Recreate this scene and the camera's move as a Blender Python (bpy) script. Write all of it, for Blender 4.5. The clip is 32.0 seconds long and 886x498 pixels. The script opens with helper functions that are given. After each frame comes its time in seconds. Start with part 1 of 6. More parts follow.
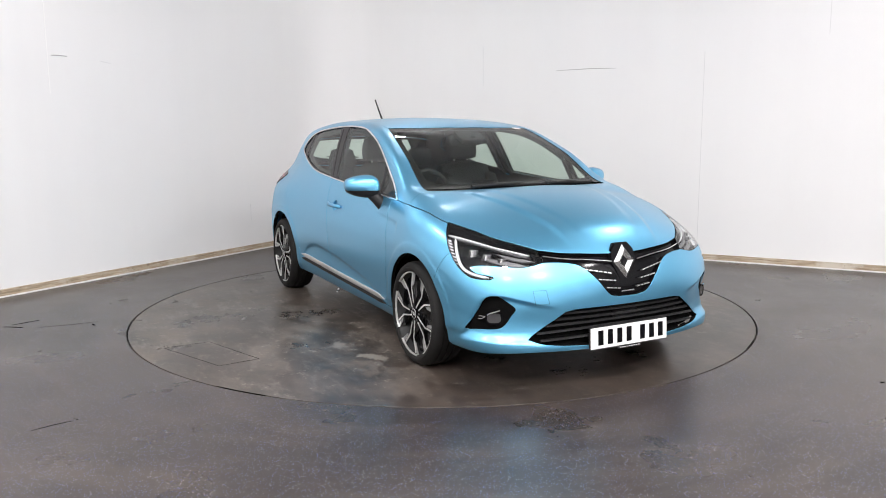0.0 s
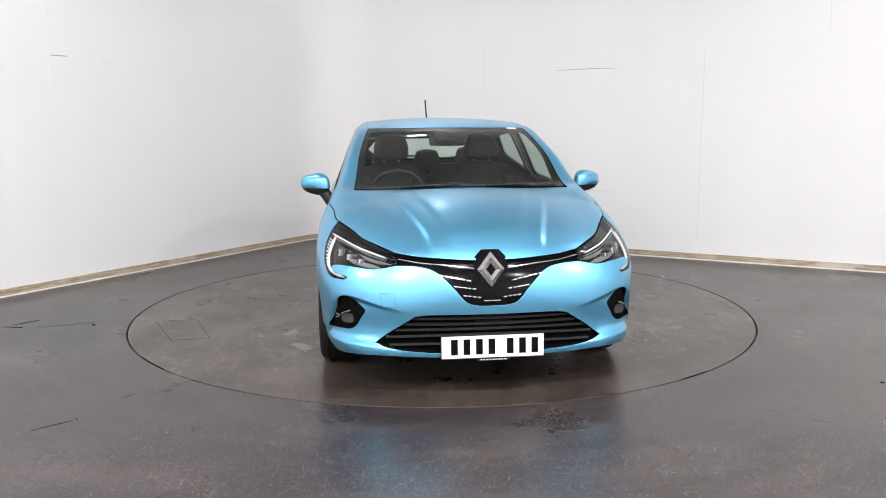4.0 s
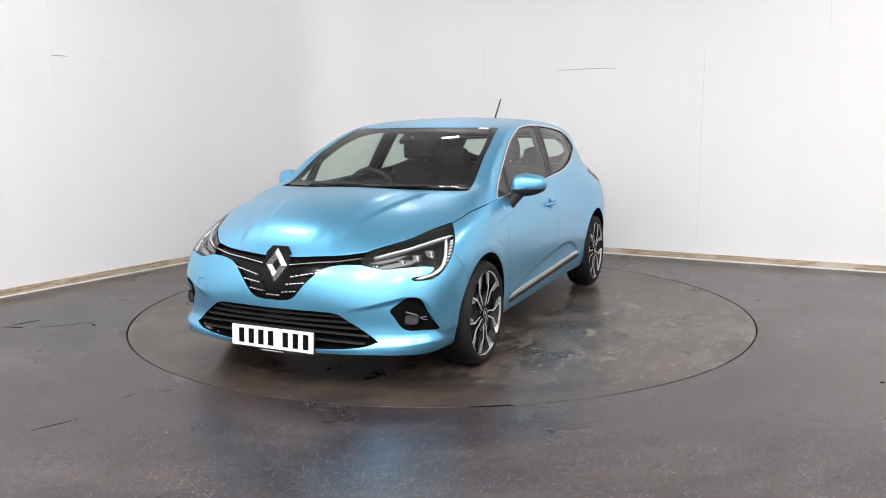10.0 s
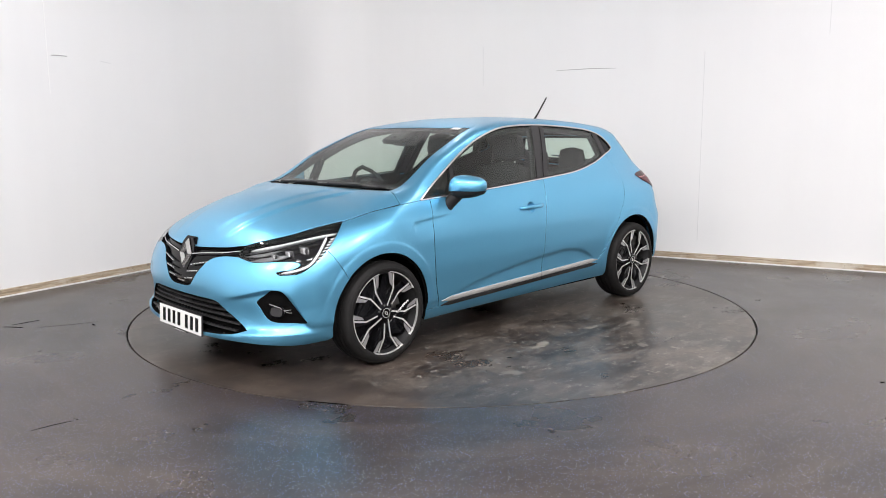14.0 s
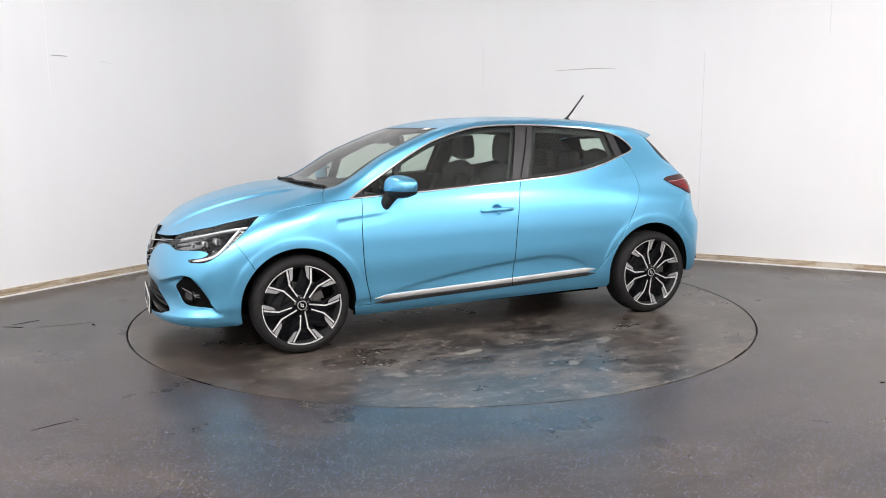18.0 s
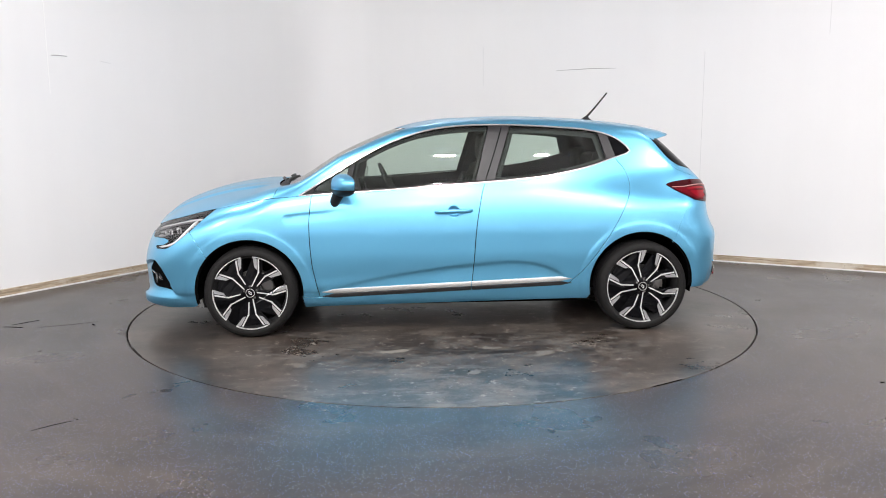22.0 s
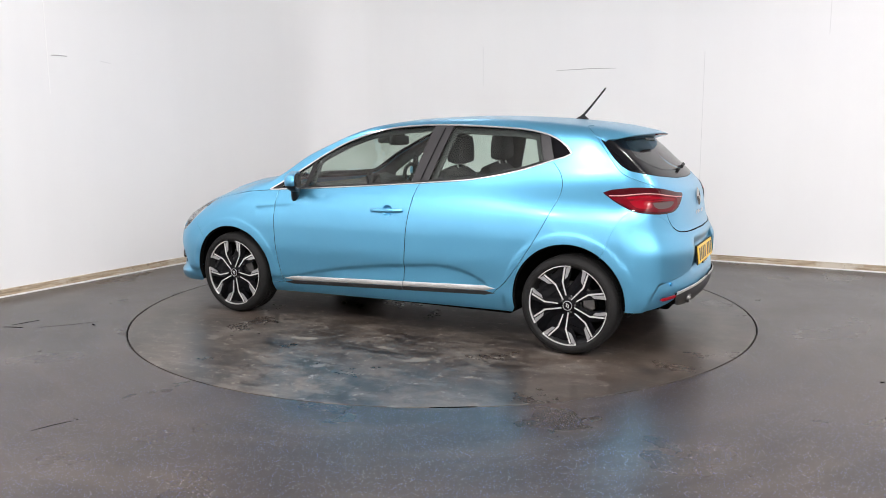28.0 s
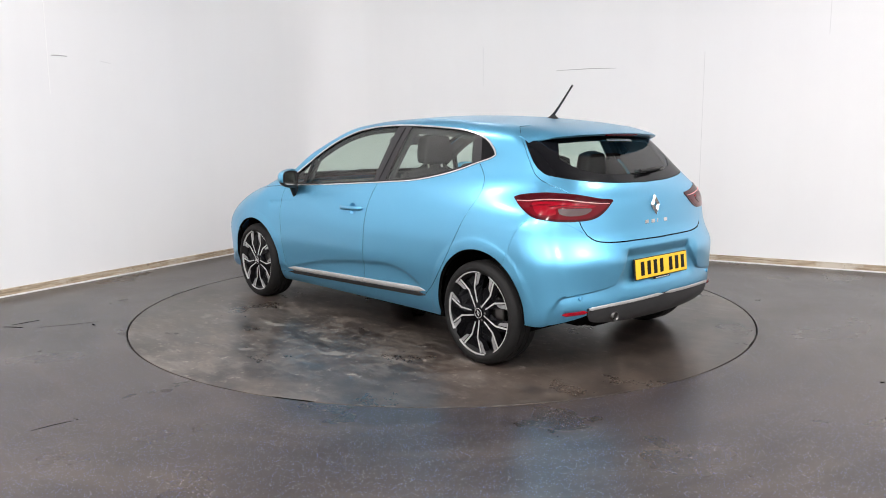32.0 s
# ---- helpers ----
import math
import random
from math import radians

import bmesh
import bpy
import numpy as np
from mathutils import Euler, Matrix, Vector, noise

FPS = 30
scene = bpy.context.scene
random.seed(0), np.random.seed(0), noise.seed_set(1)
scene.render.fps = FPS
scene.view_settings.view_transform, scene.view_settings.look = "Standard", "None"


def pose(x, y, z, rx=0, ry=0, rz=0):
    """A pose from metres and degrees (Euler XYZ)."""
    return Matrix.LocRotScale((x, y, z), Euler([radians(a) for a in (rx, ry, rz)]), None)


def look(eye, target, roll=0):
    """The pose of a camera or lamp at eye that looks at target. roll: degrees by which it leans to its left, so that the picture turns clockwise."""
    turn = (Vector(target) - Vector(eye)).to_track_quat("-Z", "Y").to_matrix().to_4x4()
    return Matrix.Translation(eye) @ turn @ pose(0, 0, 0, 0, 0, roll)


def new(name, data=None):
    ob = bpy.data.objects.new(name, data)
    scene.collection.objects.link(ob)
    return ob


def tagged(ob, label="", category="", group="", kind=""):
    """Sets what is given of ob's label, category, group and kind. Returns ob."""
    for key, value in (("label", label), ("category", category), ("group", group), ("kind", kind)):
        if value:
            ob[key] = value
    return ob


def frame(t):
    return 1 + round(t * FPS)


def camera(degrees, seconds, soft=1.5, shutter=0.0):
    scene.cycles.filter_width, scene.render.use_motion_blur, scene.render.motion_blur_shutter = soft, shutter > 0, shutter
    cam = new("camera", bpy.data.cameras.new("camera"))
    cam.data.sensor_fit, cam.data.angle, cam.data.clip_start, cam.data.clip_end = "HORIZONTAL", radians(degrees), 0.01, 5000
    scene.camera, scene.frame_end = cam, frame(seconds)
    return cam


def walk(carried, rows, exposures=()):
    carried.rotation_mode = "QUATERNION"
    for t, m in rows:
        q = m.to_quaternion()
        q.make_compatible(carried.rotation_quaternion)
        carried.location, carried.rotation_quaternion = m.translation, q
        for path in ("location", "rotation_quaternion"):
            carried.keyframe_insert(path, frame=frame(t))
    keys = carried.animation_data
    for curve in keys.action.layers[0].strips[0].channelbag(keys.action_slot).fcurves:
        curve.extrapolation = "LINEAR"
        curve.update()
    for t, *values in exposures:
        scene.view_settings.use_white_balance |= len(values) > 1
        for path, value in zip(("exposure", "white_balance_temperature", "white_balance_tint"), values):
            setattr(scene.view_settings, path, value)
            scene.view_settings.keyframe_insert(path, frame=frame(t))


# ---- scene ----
cam = camera(59.39, 32.0, soft=1.0)
EYE, AIM = Vector((0.0, -5.873, 1.323)), Vector((0.00184, 1.0, -0.15067))
STAND = look(EYE, EYE + AIM, roll=-0.367)
walk(cam, [(0.0, STAND), (32.0, STAND)])

# the turntable's angle, in degrees, at some seconds
TURN = [(0, -62.21), (3, -78.02), (6, -93.79), (9, -109.65), (12, -125.56), (13, -130.75), (17, -151.55), (19, -161.82), (22, -177.03),
        (23, -182.13), (28, -207.66), (30, -218.07), (32, -228.56)]

# ---- light: bright ceiling panels in a white studio, closed by added unseen walls ----
world = bpy.data.worlds.new("world")
scene.world = world
world.use_nodes = True
world.node_tree.nodes["Background"].inputs[0].default_value = (1.0, 0.98, 0.96, 1)
world.node_tree.nodes["Background"].inputs[1].default_value = 0.05
scene.view_settings.exposure = 0.0
CORNER = Vector((-1.366, 4.268, 0))
ALONG_L, ALONG_R = Vector((-0.5038, -0.8638, 0)), Vector((0.8759, -0.4824, 0))
ROOM_L, ROOM_R, CEIL = 11.5, 11.0, 4.8
LAMP_POWER = 86
KEY = 1.05


def room_place(a, b, z):
    return CORNER + ALONG_L * a + ALONG_R * b + Vector((0, 0, z))


# ---- materials ----
def material(name, colour=(0.5, 0.5, 0.5), rough=0.5, metal=0.0, coat=0.0, spec=0.5):
    m = bpy.data.materials.new(name)
    m.use_nodes = True
    b = m.node_tree.nodes["Principled BSDF"]
    b.inputs["Base Color"].default_value = (*colour, 1)
    b.inputs["Roughness"].default_value = rough
    b.inputs["Metallic"].default_value = metal
    b.inputs["Coat Weight"].default_value = coat
    b.inputs["Coat Roughness"].default_value = 0.03
    b.inputs["Specular IOR Level"].default_value = spec
    return m


class Nodes:
    """Short words for wiring a material."""
    def __init__(self, m):
        self.t, self.b = m.node_tree, m.node_tree.nodes["Principled BSDF"]
        self.coord = self.t.nodes.new("ShaderNodeTexCoord").outputs["Object"]

    def link(self, a, b):
        self.t.links.new(a, b)
        return self

    def noise(self, scale, detail=4, rough=0.55, vec=None):
        n = self.t.nodes.new("ShaderNodeTexNoise")
        n.inputs["Scale"].default_value, n.inputs["Detail"].default_value, n.inputs["Roughness"].default_value = scale, detail, rough
        self.link(vec or self.coord, n.inputs["Vector"])
        return n.outputs["Fac"]

    def cells(self, scale, flat=False):
        n = self.t.nodes.new("ShaderNodeTexVoronoi")
        n.voronoi_dimensions = "2D" if flat else "3D"
        n.inputs["Scale"].default_value = scale
        self.link(self.coord, n.inputs["Vector"])
        return n

    def stretch(self, x, y, z):
        n = self.t.nodes.new("ShaderNodeMapping")
        n.inputs["Scale"].default_value = (x, y, z)
        self.link(self.coord, n.inputs["Vector"])
        return n.outputs[0]

    def ramp(self, fac, *stops):
        n = self.t.nodes.new("ShaderNodeValToRGB")
        e = n.color_ramp.elements
        while len(e) < len(stops):
            e.new(0.5)
        for s, (at, c) in zip(e, stops):
            s.position, s.color = at, (c, c, c, 1) if isinstance(c, (int, float)) else (*c, 1)
        self.link(fac, n.inputs[0])
        return n.outputs[0]

    def mix(self, fac, a, b, mode="MIX"):
        n = self.t.nodes.new("ShaderNodeMix")
        n.data_type, n.blend_type = "RGBA", mode
        for v, s in ((fac, n.inputs[0]), (a, n.inputs[6]), (b, n.inputs[7])):
            if isinstance(v, tuple):
                s.default_value = (*v, 1)
            elif isinstance(v, (int, float)):
                s.default_value = v if s == n.inputs[0] else (v, v, v, 1)
            else:
                self.link(v, s)
        return n.outputs[2]

    def bump(self, height, strength=0.1, dist=0.01):
        n = self.t.nodes.new("ShaderNodeBump")
        n.inputs["Strength"].default_value, n.inputs["Distance"].default_value = strength, dist
        self.link(height, n.inputs["Height"])
        self.link(n.outputs[0], self.b.inputs["Normal"])
        return self


def grainy(name, colour, rough, scale, amount=0.12, bump=0.05, **more):
    """A surface with fine grain and broad unevenness."""
    m = material(name, colour, rough, **more)
    n = Nodes(m)
    broad = n.ramp(n.noise(scale * 0.1), (0.3, 1 - amount), (0.7, 1 + 0.0))
    fine = n.ramp(n.noise(scale), (0.3, 1 - amount), (0.7, 1.0))
    both = n.mix(1.0, broad, fine, "MULTIPLY")
    n.link(n.mix(1.0, colour, both, "MULTIPLY"), n.b.inputs["Base Color"])
    if bump:
        n.bump(n.noise(scale * 3), bump, 0.002)
    return m


def paint_material():
    m = material("blue_metallic_paint", (0.10, 0.42, 0.70), 0.37, metal=0.94, coat=0.65)
    n = Nodes(m)
    flake = n.cells(2600)
    n.link(n.mix(n.ramp(flake.outputs["Color"], (0, 0.0), (1, 1.0)), (0.118, 0.425, 0.672), (0.155, 0.483, 0.735)), n.b.inputs["Base Color"])
    n.b.inputs["Coat Roughness"].default_value = 0.19
    n.bump(n.noise(140, 2), 0.012, 0.001)
    return m


def glass_material(name, tint, reflect):
    m = bpy.data.materials.new(name)
    m.use_nodes = True
    t = m.node_tree
    t.nodes.clear()
    out, mix = t.nodes.new("ShaderNodeOutputMaterial"), t.nodes.new("ShaderNodeMixShader")
    clear, gloss, facing = t.nodes.new("ShaderNodeBsdfTransparent"), t.nodes.new("ShaderNodeBsdfGlossy"), t.nodes.new("ShaderNodeLayerWeight")
    power, amount = t.nodes.new("ShaderNodeMath"), t.nodes.new("ShaderNodeMath")
    power.operation, amount.operation = "POWER", "MULTIPLY_ADD"
    facing.inputs[0].default_value, power.inputs[1].default_value = 0.5, 5
    amount.inputs[1].default_value, amount.inputs[2].default_value = 0.86, reflect
    t.links.new(facing.outputs["Facing"], power.inputs[0])
    t.links.new(power.outputs[0], amount.inputs[0])
    clear.inputs[0].default_value = (*tint, 1)
    gloss.inputs["Roughness"].default_value = 0.015
    t.links.new(amount.outputs[0], mix.inputs[0])
    t.links.new(clear.outputs[0], mix.inputs[1])
    t.links.new(gloss.outputs[0], mix.inputs[2])
    t.links.new(mix.outputs[0], out.inputs[0])
    return m


def glow_material(name, colour, strength):
    m = material(name, colour, 0.4)
    b = m.node_tree.nodes["Principled BSDF"]
    b.inputs["Emission Color"].default_value = (*colour, 1)
    b.inputs["Emission Strength"].default_value = strength
    return m


PAINT = paint_material()
GLASS = glass_material("clear_glass", (0.78, 0.87, 0.81), 0.080)
LENS = glass_material("lamp_lens", (0.93, 0.94, 0.95), 0.06)
CHROME = material("bright_chrome", (0.78, 0.78, 0.78), 0.10, metal=1.0)
FACET = grainy("machined_facet", (0.50, 0.50, 0.51), 0.30, 60, metal=0.8, bump=0)
SATIN = grainy("satin_metal", (0.84, 0.84, 0.83), 0.34, 60, metal=0.7, bump=0)
BRIGHT = material("bright_trim", (0.74, 0.74, 0.74), 0.18, metal=0.85)
DULL = grainy("brushed_trim", (0.56, 0.56, 0.55), 0.42, 70, metal=0.6, bump=0)
GLOSS_BLACK = material("gloss_black", (0.004, 0.004, 0.005), 0.12, spec=0.13)
BLACK = grainy("black_plastic", (0.013, 0.013, 0.014), 0.5, 120, spec=0.3)
VALANCE = grainy("grey_valance_plastic", (0.032, 0.032, 0.033), 0.45, 120, spec=0.35)
PILLAR = grainy("pillar_film", (0.016, 0.0145, 0.017), 0.42, 150, amount=0.15, bump=0.02)
DARK = material("dark_cavity", (0.004, 0.004, 0.004), 0.9, spec=0.02)
RUBBER = grainy("tyre_rubber", (0.010, 0.0095, 0.0095), 0.7, 90, amount=0.25, spec=0.25)
TRIM = grainy("interior_plastic", (0.018, 0.018, 0.020), 0.6, 80)
CLOTH = grainy("seat_cloth", (0.020, 0.020, 0.022), 0.9, 45, amount=0.12, bump=0)
HEADLINER = grainy("headliner", (0.13, 0.13, 0.13), 0.95, 200)
RED_LENS = material("red_lens", (0.21, 0.003, 0.010), 0.07, spec=0.22)
PLATE_WHITE = grainy("white_plate", (0.80, 0.80, 0.78), 0.35, 30, amount=0.04, bump=0)
PLATE_YELLOW = grainy("yellow_plate", (0.80, 0.48, 0.02), 0.35, 30, amount=0.04, bump=0)
DISC_METAL = grainy("brake_steel", (0.17, 0.165, 0.16), 0.35, 80, metal=1.0, bump=0)


# ---- the car's skin as one smooth field: side, top, nose and tail surfaces, blended ----
def spline(x, nodes):
    """A smooth curve through a few nodes (x rising), by monotone cubic pieces."""
    n = np.array(sorted(nodes), float)
    X, Y = n[:, 0], n[:, 1]
    h, d = np.diff(X), np.diff(Y) / np.diff(X)
    m = np.concatenate([[d[0]], (d[:-1] * h[1:] + d[1:] * h[:-1]) / (h[1:] + h[:-1]), [d[-1]]])
    for i in range(len(d)):
        lim = 3 * abs(d[i])
        m[i], m[i + 1] = np.clip(m[i], -lim, lim), np.clip(m[i + 1], -lim, lim)
    x = np.clip(np.asarray(x, float), X[0], X[-1])
    i = np.clip(np.searchsorted(X, x, side="right") - 1, 0, len(h) - 1)
    t = (x - X[i]) / h[i]
    return ((2 * t**3 - 3 * t**2 + 1) * Y[i] + (t**3 - 2 * t**2 + t) * h[i] * m[i]
            + (-2 * t**3 + 3 * t**2) * Y[i + 1] + (t**3 - t**2) * h[i] * m[i + 1])


def step01(v, a, b):
    t = np.clip((v - a) / (b - a), 0, 1)
    return t * t * (3 - 2 * t)


def soft_grid(a, s):
    """Gaussian smoothing of a grid of heights, s cells wide."""
    k = np.exp(-0.5 * (np.arange(-3 * s, 3 * s + 1) / s) ** 2)
    k /= k.sum()
    for axis in (0, 1):
        pad = [(len(k) // 2, len(k) // 2) if i == axis else (0, 0) for i in (0, 1)]
        a = np.apply_along_axis(lambda v: np.convolve(v, k, "valid"), axis, np.pad(a, pad, mode="edge"))
    return a


class Sheet:
    """A height over a plane, kept on a fine grid."""
    def __init__(self, fn, u, v, cell=0.01, s=2):
        self.u0, self.v0, self.cell = u[0], v[0], cell
        U, V = np.meshgrid(np.arange(*u, cell), np.arange(*v, cell), indexing="ij")
        self.g = soft_grid(fn(U, V), s)

    def __call__(self, u, v):
        a = np.clip((u - self.u0) / self.cell, 0, self.g.shape[0] - 1.001)
        b = np.clip((v - self.v0) / self.cell, 0, self.g.shape[1] - 1.001)
        i, j = a.astype(int), b.astype(int)
        a, b, g = a - i, b - j, self.g
        return (g[i, j] * (1 - a) * (1 - b) + g[i + 1, j] * a * (1 - b) + g[i, j + 1] * (1 - a) * b + g[i + 1, j + 1] * a * b)


ARCH_F, ARCH_R = (1.301, 0.299, 0.348), (-1.283, 0.320, 0.347)


def door_crease(x):
    """The height of the fold along the doors' foot."""
    return spline(x, [(-0.86, 0.33), (-0.785, 0.366), (-0.7, 0.42), (-0.614, 0.452), (-0.465, 0.477), (-0.2, 0.466), (0.166, 0.427), (0.57, 0.36), (0.8, 0.30)])


def bonnet_fold(x):
    """How far from the middle the bonnet's folds lie."""
    return spline(x, [(1.0, 0.50), (1.5, 0.40), (2.0, 0.27)])


def half_width(x, z):
    low = spline(x, [(-2.1, 0.80), (-1.75, 0.845), (-1.5, 0.868), (-1.25, 0.876), (-0.85, 0.862), (-0.3, 0.857), (0.5, 0.857),
                     (0.9, 0.866), (1.3, 0.886), (1.55, 0.878), (1.8, 0.845), (2.2, 0.79)])
    off = spline(z, [(0.05, -0.16), (0.15, -0.09), (0.21, -0.045), (0.28, -0.022), (0.4, -0.010), (0.55, 0), (0.66, 0), (0.74, -0.005), (0.82, -0.017), (0.9, -0.038), (1.0, -0.078), (1.1, -0.120), (1.5, -0.30)])
    taper = spline(x, [(-2.1, -0.2), (-1.7, -0.095), (-1.5, -0.06), (-1.26, -0.030), (-0.9, -0.008), (-0.5, 0), (0.7, 0), (1.0, -0.01), (2.2, -0.05)])
    up = spline(z, [(0.78, 0.850), (0.9, 0.813), (1.0, 0.772), (1.1, 0.737), (1.2, 0.699), (1.36, 0.626), (1.5, 0.550)]) + taper - 0.012 * (x + 0.2) ** 2
    k = step01(z, 0.80, 1.10)
    w = (low + off) * (1 - k) + up * k
    for (cx, cz, r), lift in ((ARCH_F, 0.0032), (ARCH_R, 0.0038)):
        d = np.hypot(x - cx, z - cz) - r
        w = w + lift * (1 - step01(d, 0.054, 0.070)) * step01(z, 0.1, 0.3)
    crease = door_crease(x)
    cut = 0.009 * step01(x, -0.86, -0.62) * (1 - 0.45 * step01(x, 0.0, 0.8)) * step01(crease - z, -0.002, 0.011)
    w = w - cut * (1 - 0.65 * step01(crease - z, 0.012, 0.15))
    mark = 0.815 + (x - 0.9) * -0.09
    w = w - 0.005 * step01(mark - z, -0.002, 0.007) * (1 - step01(mark - z, 0.008, 0.075)) * step01(x, 0.62, 0.85) * (1 - step01(x, 1.050, 1.066))
    return w


def top_height(x, y):
    back = y * y * spline(x, [(-2.1, -0.15), (-1.2, -0.12), (-0.6, 0), (0.1, 0.16), (0.5, 0.21), (1.0, 0.17), (1.3, 0.24), (1.6, 0.34), (2.3, 0.34)])
    c = spline(x + back, [(-2.2, 1.18), (-1.7, 1.30), (-1.58, 1.332), (-1.36, 1.374), (-1.1, 1.404), (-0.76, 1.428), (-0.5, 1.436), (-0.2, 1.430),
                          (0.09, 1.412), (0.25, 1.382), (0.36, 1.350), (0.75, 1.184), (1.10, 0.992), (1.16, 0.985), (1.23, 0.982), (1.354, 0.970), (1.52, 0.944), (1.73, 0.885),
                          (1.944, 0.79), (2.06, 0.715), (2.14, 0.62), (2.3, 0.36)])
    crown = spline(x, [(-2.1, 0.12), (-1.4, 0.10), (0.0, 0.09), (0.3, 0.03), (1.0, 0.0), (1.15, 0.03), (1.35, 0.10), (1.7, 0.10), (2.1, 0.03)])
    line = bonnet_fold(x)
    dome = (0.013 * (1 - step01(y, line - 0.005, line + 0.026)) + 0.006 * (1 - step01(y, line - 0.125, line - 0.075))) * step01(x, 1.15, 1.3) * (1 - step01(x, 1.9, 2.05))
    return c - crown * y * y + dome


def nose(y, z):
    c = spline(z, [(0.0, 1.85), (0.13, 1.99), (0.165, 2.06), (0.19, 2.095), (0.22, 2.105), (0.26, 2.10), (0.34, 2.085), (0.45, 2.09), (0.56, 2.09), (0.66, 2.075), (0.76, 2.03), (0.9, 1.93), (1.5, 1.5)])
    return c + 0.02 - 0.13 * y * y - 0.30 * y**4


def tail(y, z):
    c = spline(z, [(0.0, -1.60), (0.2, -1.80), (0.29, -1.90), (0.38, -1.925), (0.46, -1.922), (0.6, -1.926), (0.632, -1.926), (0.67, -1.906), (0.74, -1.872), (0.85, -1.85), (0.97, -1.82), (1.05, -1.745), (1.09, -1.70), (1.28, -1.50), (1.42, -1.36)])
    return c - 0.022 + 0.14 * y * y + 0.20 * y**4


SIDE = Sheet(half_width, (-2.2, 2.3), (0.0, 1.55), 0.005, 1)
TOP = Sheet(top_height, (-2.2, 2.35), (0.0, 1.0), 0.006, 1)
NOSE = Sheet(nose, (0.0, 1.1), (0.0, 1.5))
TAIL = Sheet(tail, (0.0, 1.1), (0.0, 1.5))


def smax(a, b, k):
    h = np.maximum(k - np.abs(a - b), 0) / k
    return np.maximum(a, b) + h * h * k * 0.25


def skin(p):
    x, y, z = p[..., 0], np.abs(p[..., 1]), p[..., 2]
    kt = 0.07 - 0.04 * step01(x, 0.0, 0.3) + 0.10 * step01(x, 0.9, 1.3)
    f = smax(y - SIDE(x, z), (z - TOP(x, y)) * 0.93, kt)
    f = smax(f, x - NOSE(y, z), 0.16)
    return smax(f, TAIL(y, z) - x, 0.12)


def normals(p, h=0.006):
    g = np.stack([skin(p + np.eye(3)[i] * h) - skin(p - np.eye(3)[i] * h) for i in range(3)], -1)
    return g / np.maximum(np.linalg.norm(g, axis=-1, keepdims=True), 1e-9)


def meet(o, d, far=2.6):
    """Where rays from inside, o + t d, leave the skin."""
    o, d = np.broadcast_arrays(np.asarray(o, float), np.asarray(d, float))
    lo = np.zeros(o.shape[:-1])
    hi = np.full(o.shape[:-1], far)
    n = 14
    for i in range(1, n):
        t = np.full(o.shape[:-1], far * i / n)
        inside = skin(o + d * t[..., None]) < 0
        lo = np.where(inside, t, lo)
    hi = np.minimum(lo + far / n, far)
    for _ in range(22):
        t = (lo + hi) / 2
        inside = skin(o + d * t[..., None]) < 0
        lo, hi = np.where(inside, t, lo), np.where(inside, hi, t)
    return o + d * ((lo + hi) / 2)[..., None]


# ---- building helpers ----
def mesh_of(name, verts, faces, mats, slots=None, smooth=False, lnormals=None):
    me = bpy.data.meshes.new(name)
    me.from_pydata([tuple(v) for v in verts], [], [tuple(int(i) for i in f) for f in faces])
    for m in mats if isinstance(mats, (list, tuple)) else [mats]:
        me.materials.append(m)
    if slots is not None:
        me.polygons.foreach_set("material_index", np.asarray(slots, dtype=np.int32))
    me.polygons.foreach_set("use_smooth", [bool(smooth or lnormals is not None)] * len(me.polygons))
    me.update()
    if lnormals is not None:
        me.normals_split_custom_set([tuple(v) for v in lnormals])
    return me


def child(name, me, parent=None, label=""):
    ob = new(name, me)
    if parent is not None:
        ob.parent = parent
    if label:
        ob["label"] = label
    return ob


def part(name, bm, mat, parent=None, label="", smooth=None):
    """Links a bmesh as one mesh object under a thing or part. smooth: degrees under which edges are shaded round."""
    me = bpy.data.meshes.new(name)
    if smooth is not None:
        for f in bm.faces:
            f.smooth = True
        for e in bm.edges:
            if len(e.link_faces) == 2 and e.calc_face_angle(0) > radians(smooth):
                e.smooth = False
    bm.to_mesh(me)
    bm.free()
    for m in mat if isinstance(mat, (list, tuple)) else [mat]:
        me.materials.append(m)
    return child(name, me, parent, label)


def box(bm, a, b, bevel=0.0, m=None):
    """A box between two corners, with bevelled edges, turned by m."""
    geo = bmesh.ops.create_cube(bm, size=1)["verts"]
    c = [(p + q) / 2 for p, q in zip(a, b)]
    s = [max(abs(q - p), 1e-4) for p, q in zip(a, b)]
    bmesh.ops.transform(bm, matrix=Matrix.LocRotScale(c, None, s), verts=geo)
    if m is not None:
        bmesh.ops.transform(bm, matrix=m, verts=geo)
    if bevel:
        es = list({e for v in geo for e in v.link_edges})
        bmesh.ops.bevel(bm, geom=es, offset=bevel, segments=2, affect="EDGES", profile=0.6)
    return bm


def lathe(bm, profile, seg=48, m=None, closed=False):
    """Turns a profile of (radius, height) about local z."""
    rings = []
    for r, h in profile:
        rings.append([bm.verts.new((r * math.cos(2 * math.pi * i / seg), r * math.sin(2 * math.pi * i / seg), h)) for i in range(seg)])
    pairs = list(zip(rings, rings[1:])) + ([(rings[-1], rings[0])] if closed else [])
    for a, b in pairs:
        for i in range(seg):
            bm.faces.new((a[i], a[(i + 1) % seg], b[(i + 1) % seg], b[i]))
    if m is not None:
        bmesh.ops.transform(bm, matrix=m, verts=[v for r in rings for v in r])
    bmesh.ops.recalc_face_normals(bm, faces=bm.faces)
    return bm


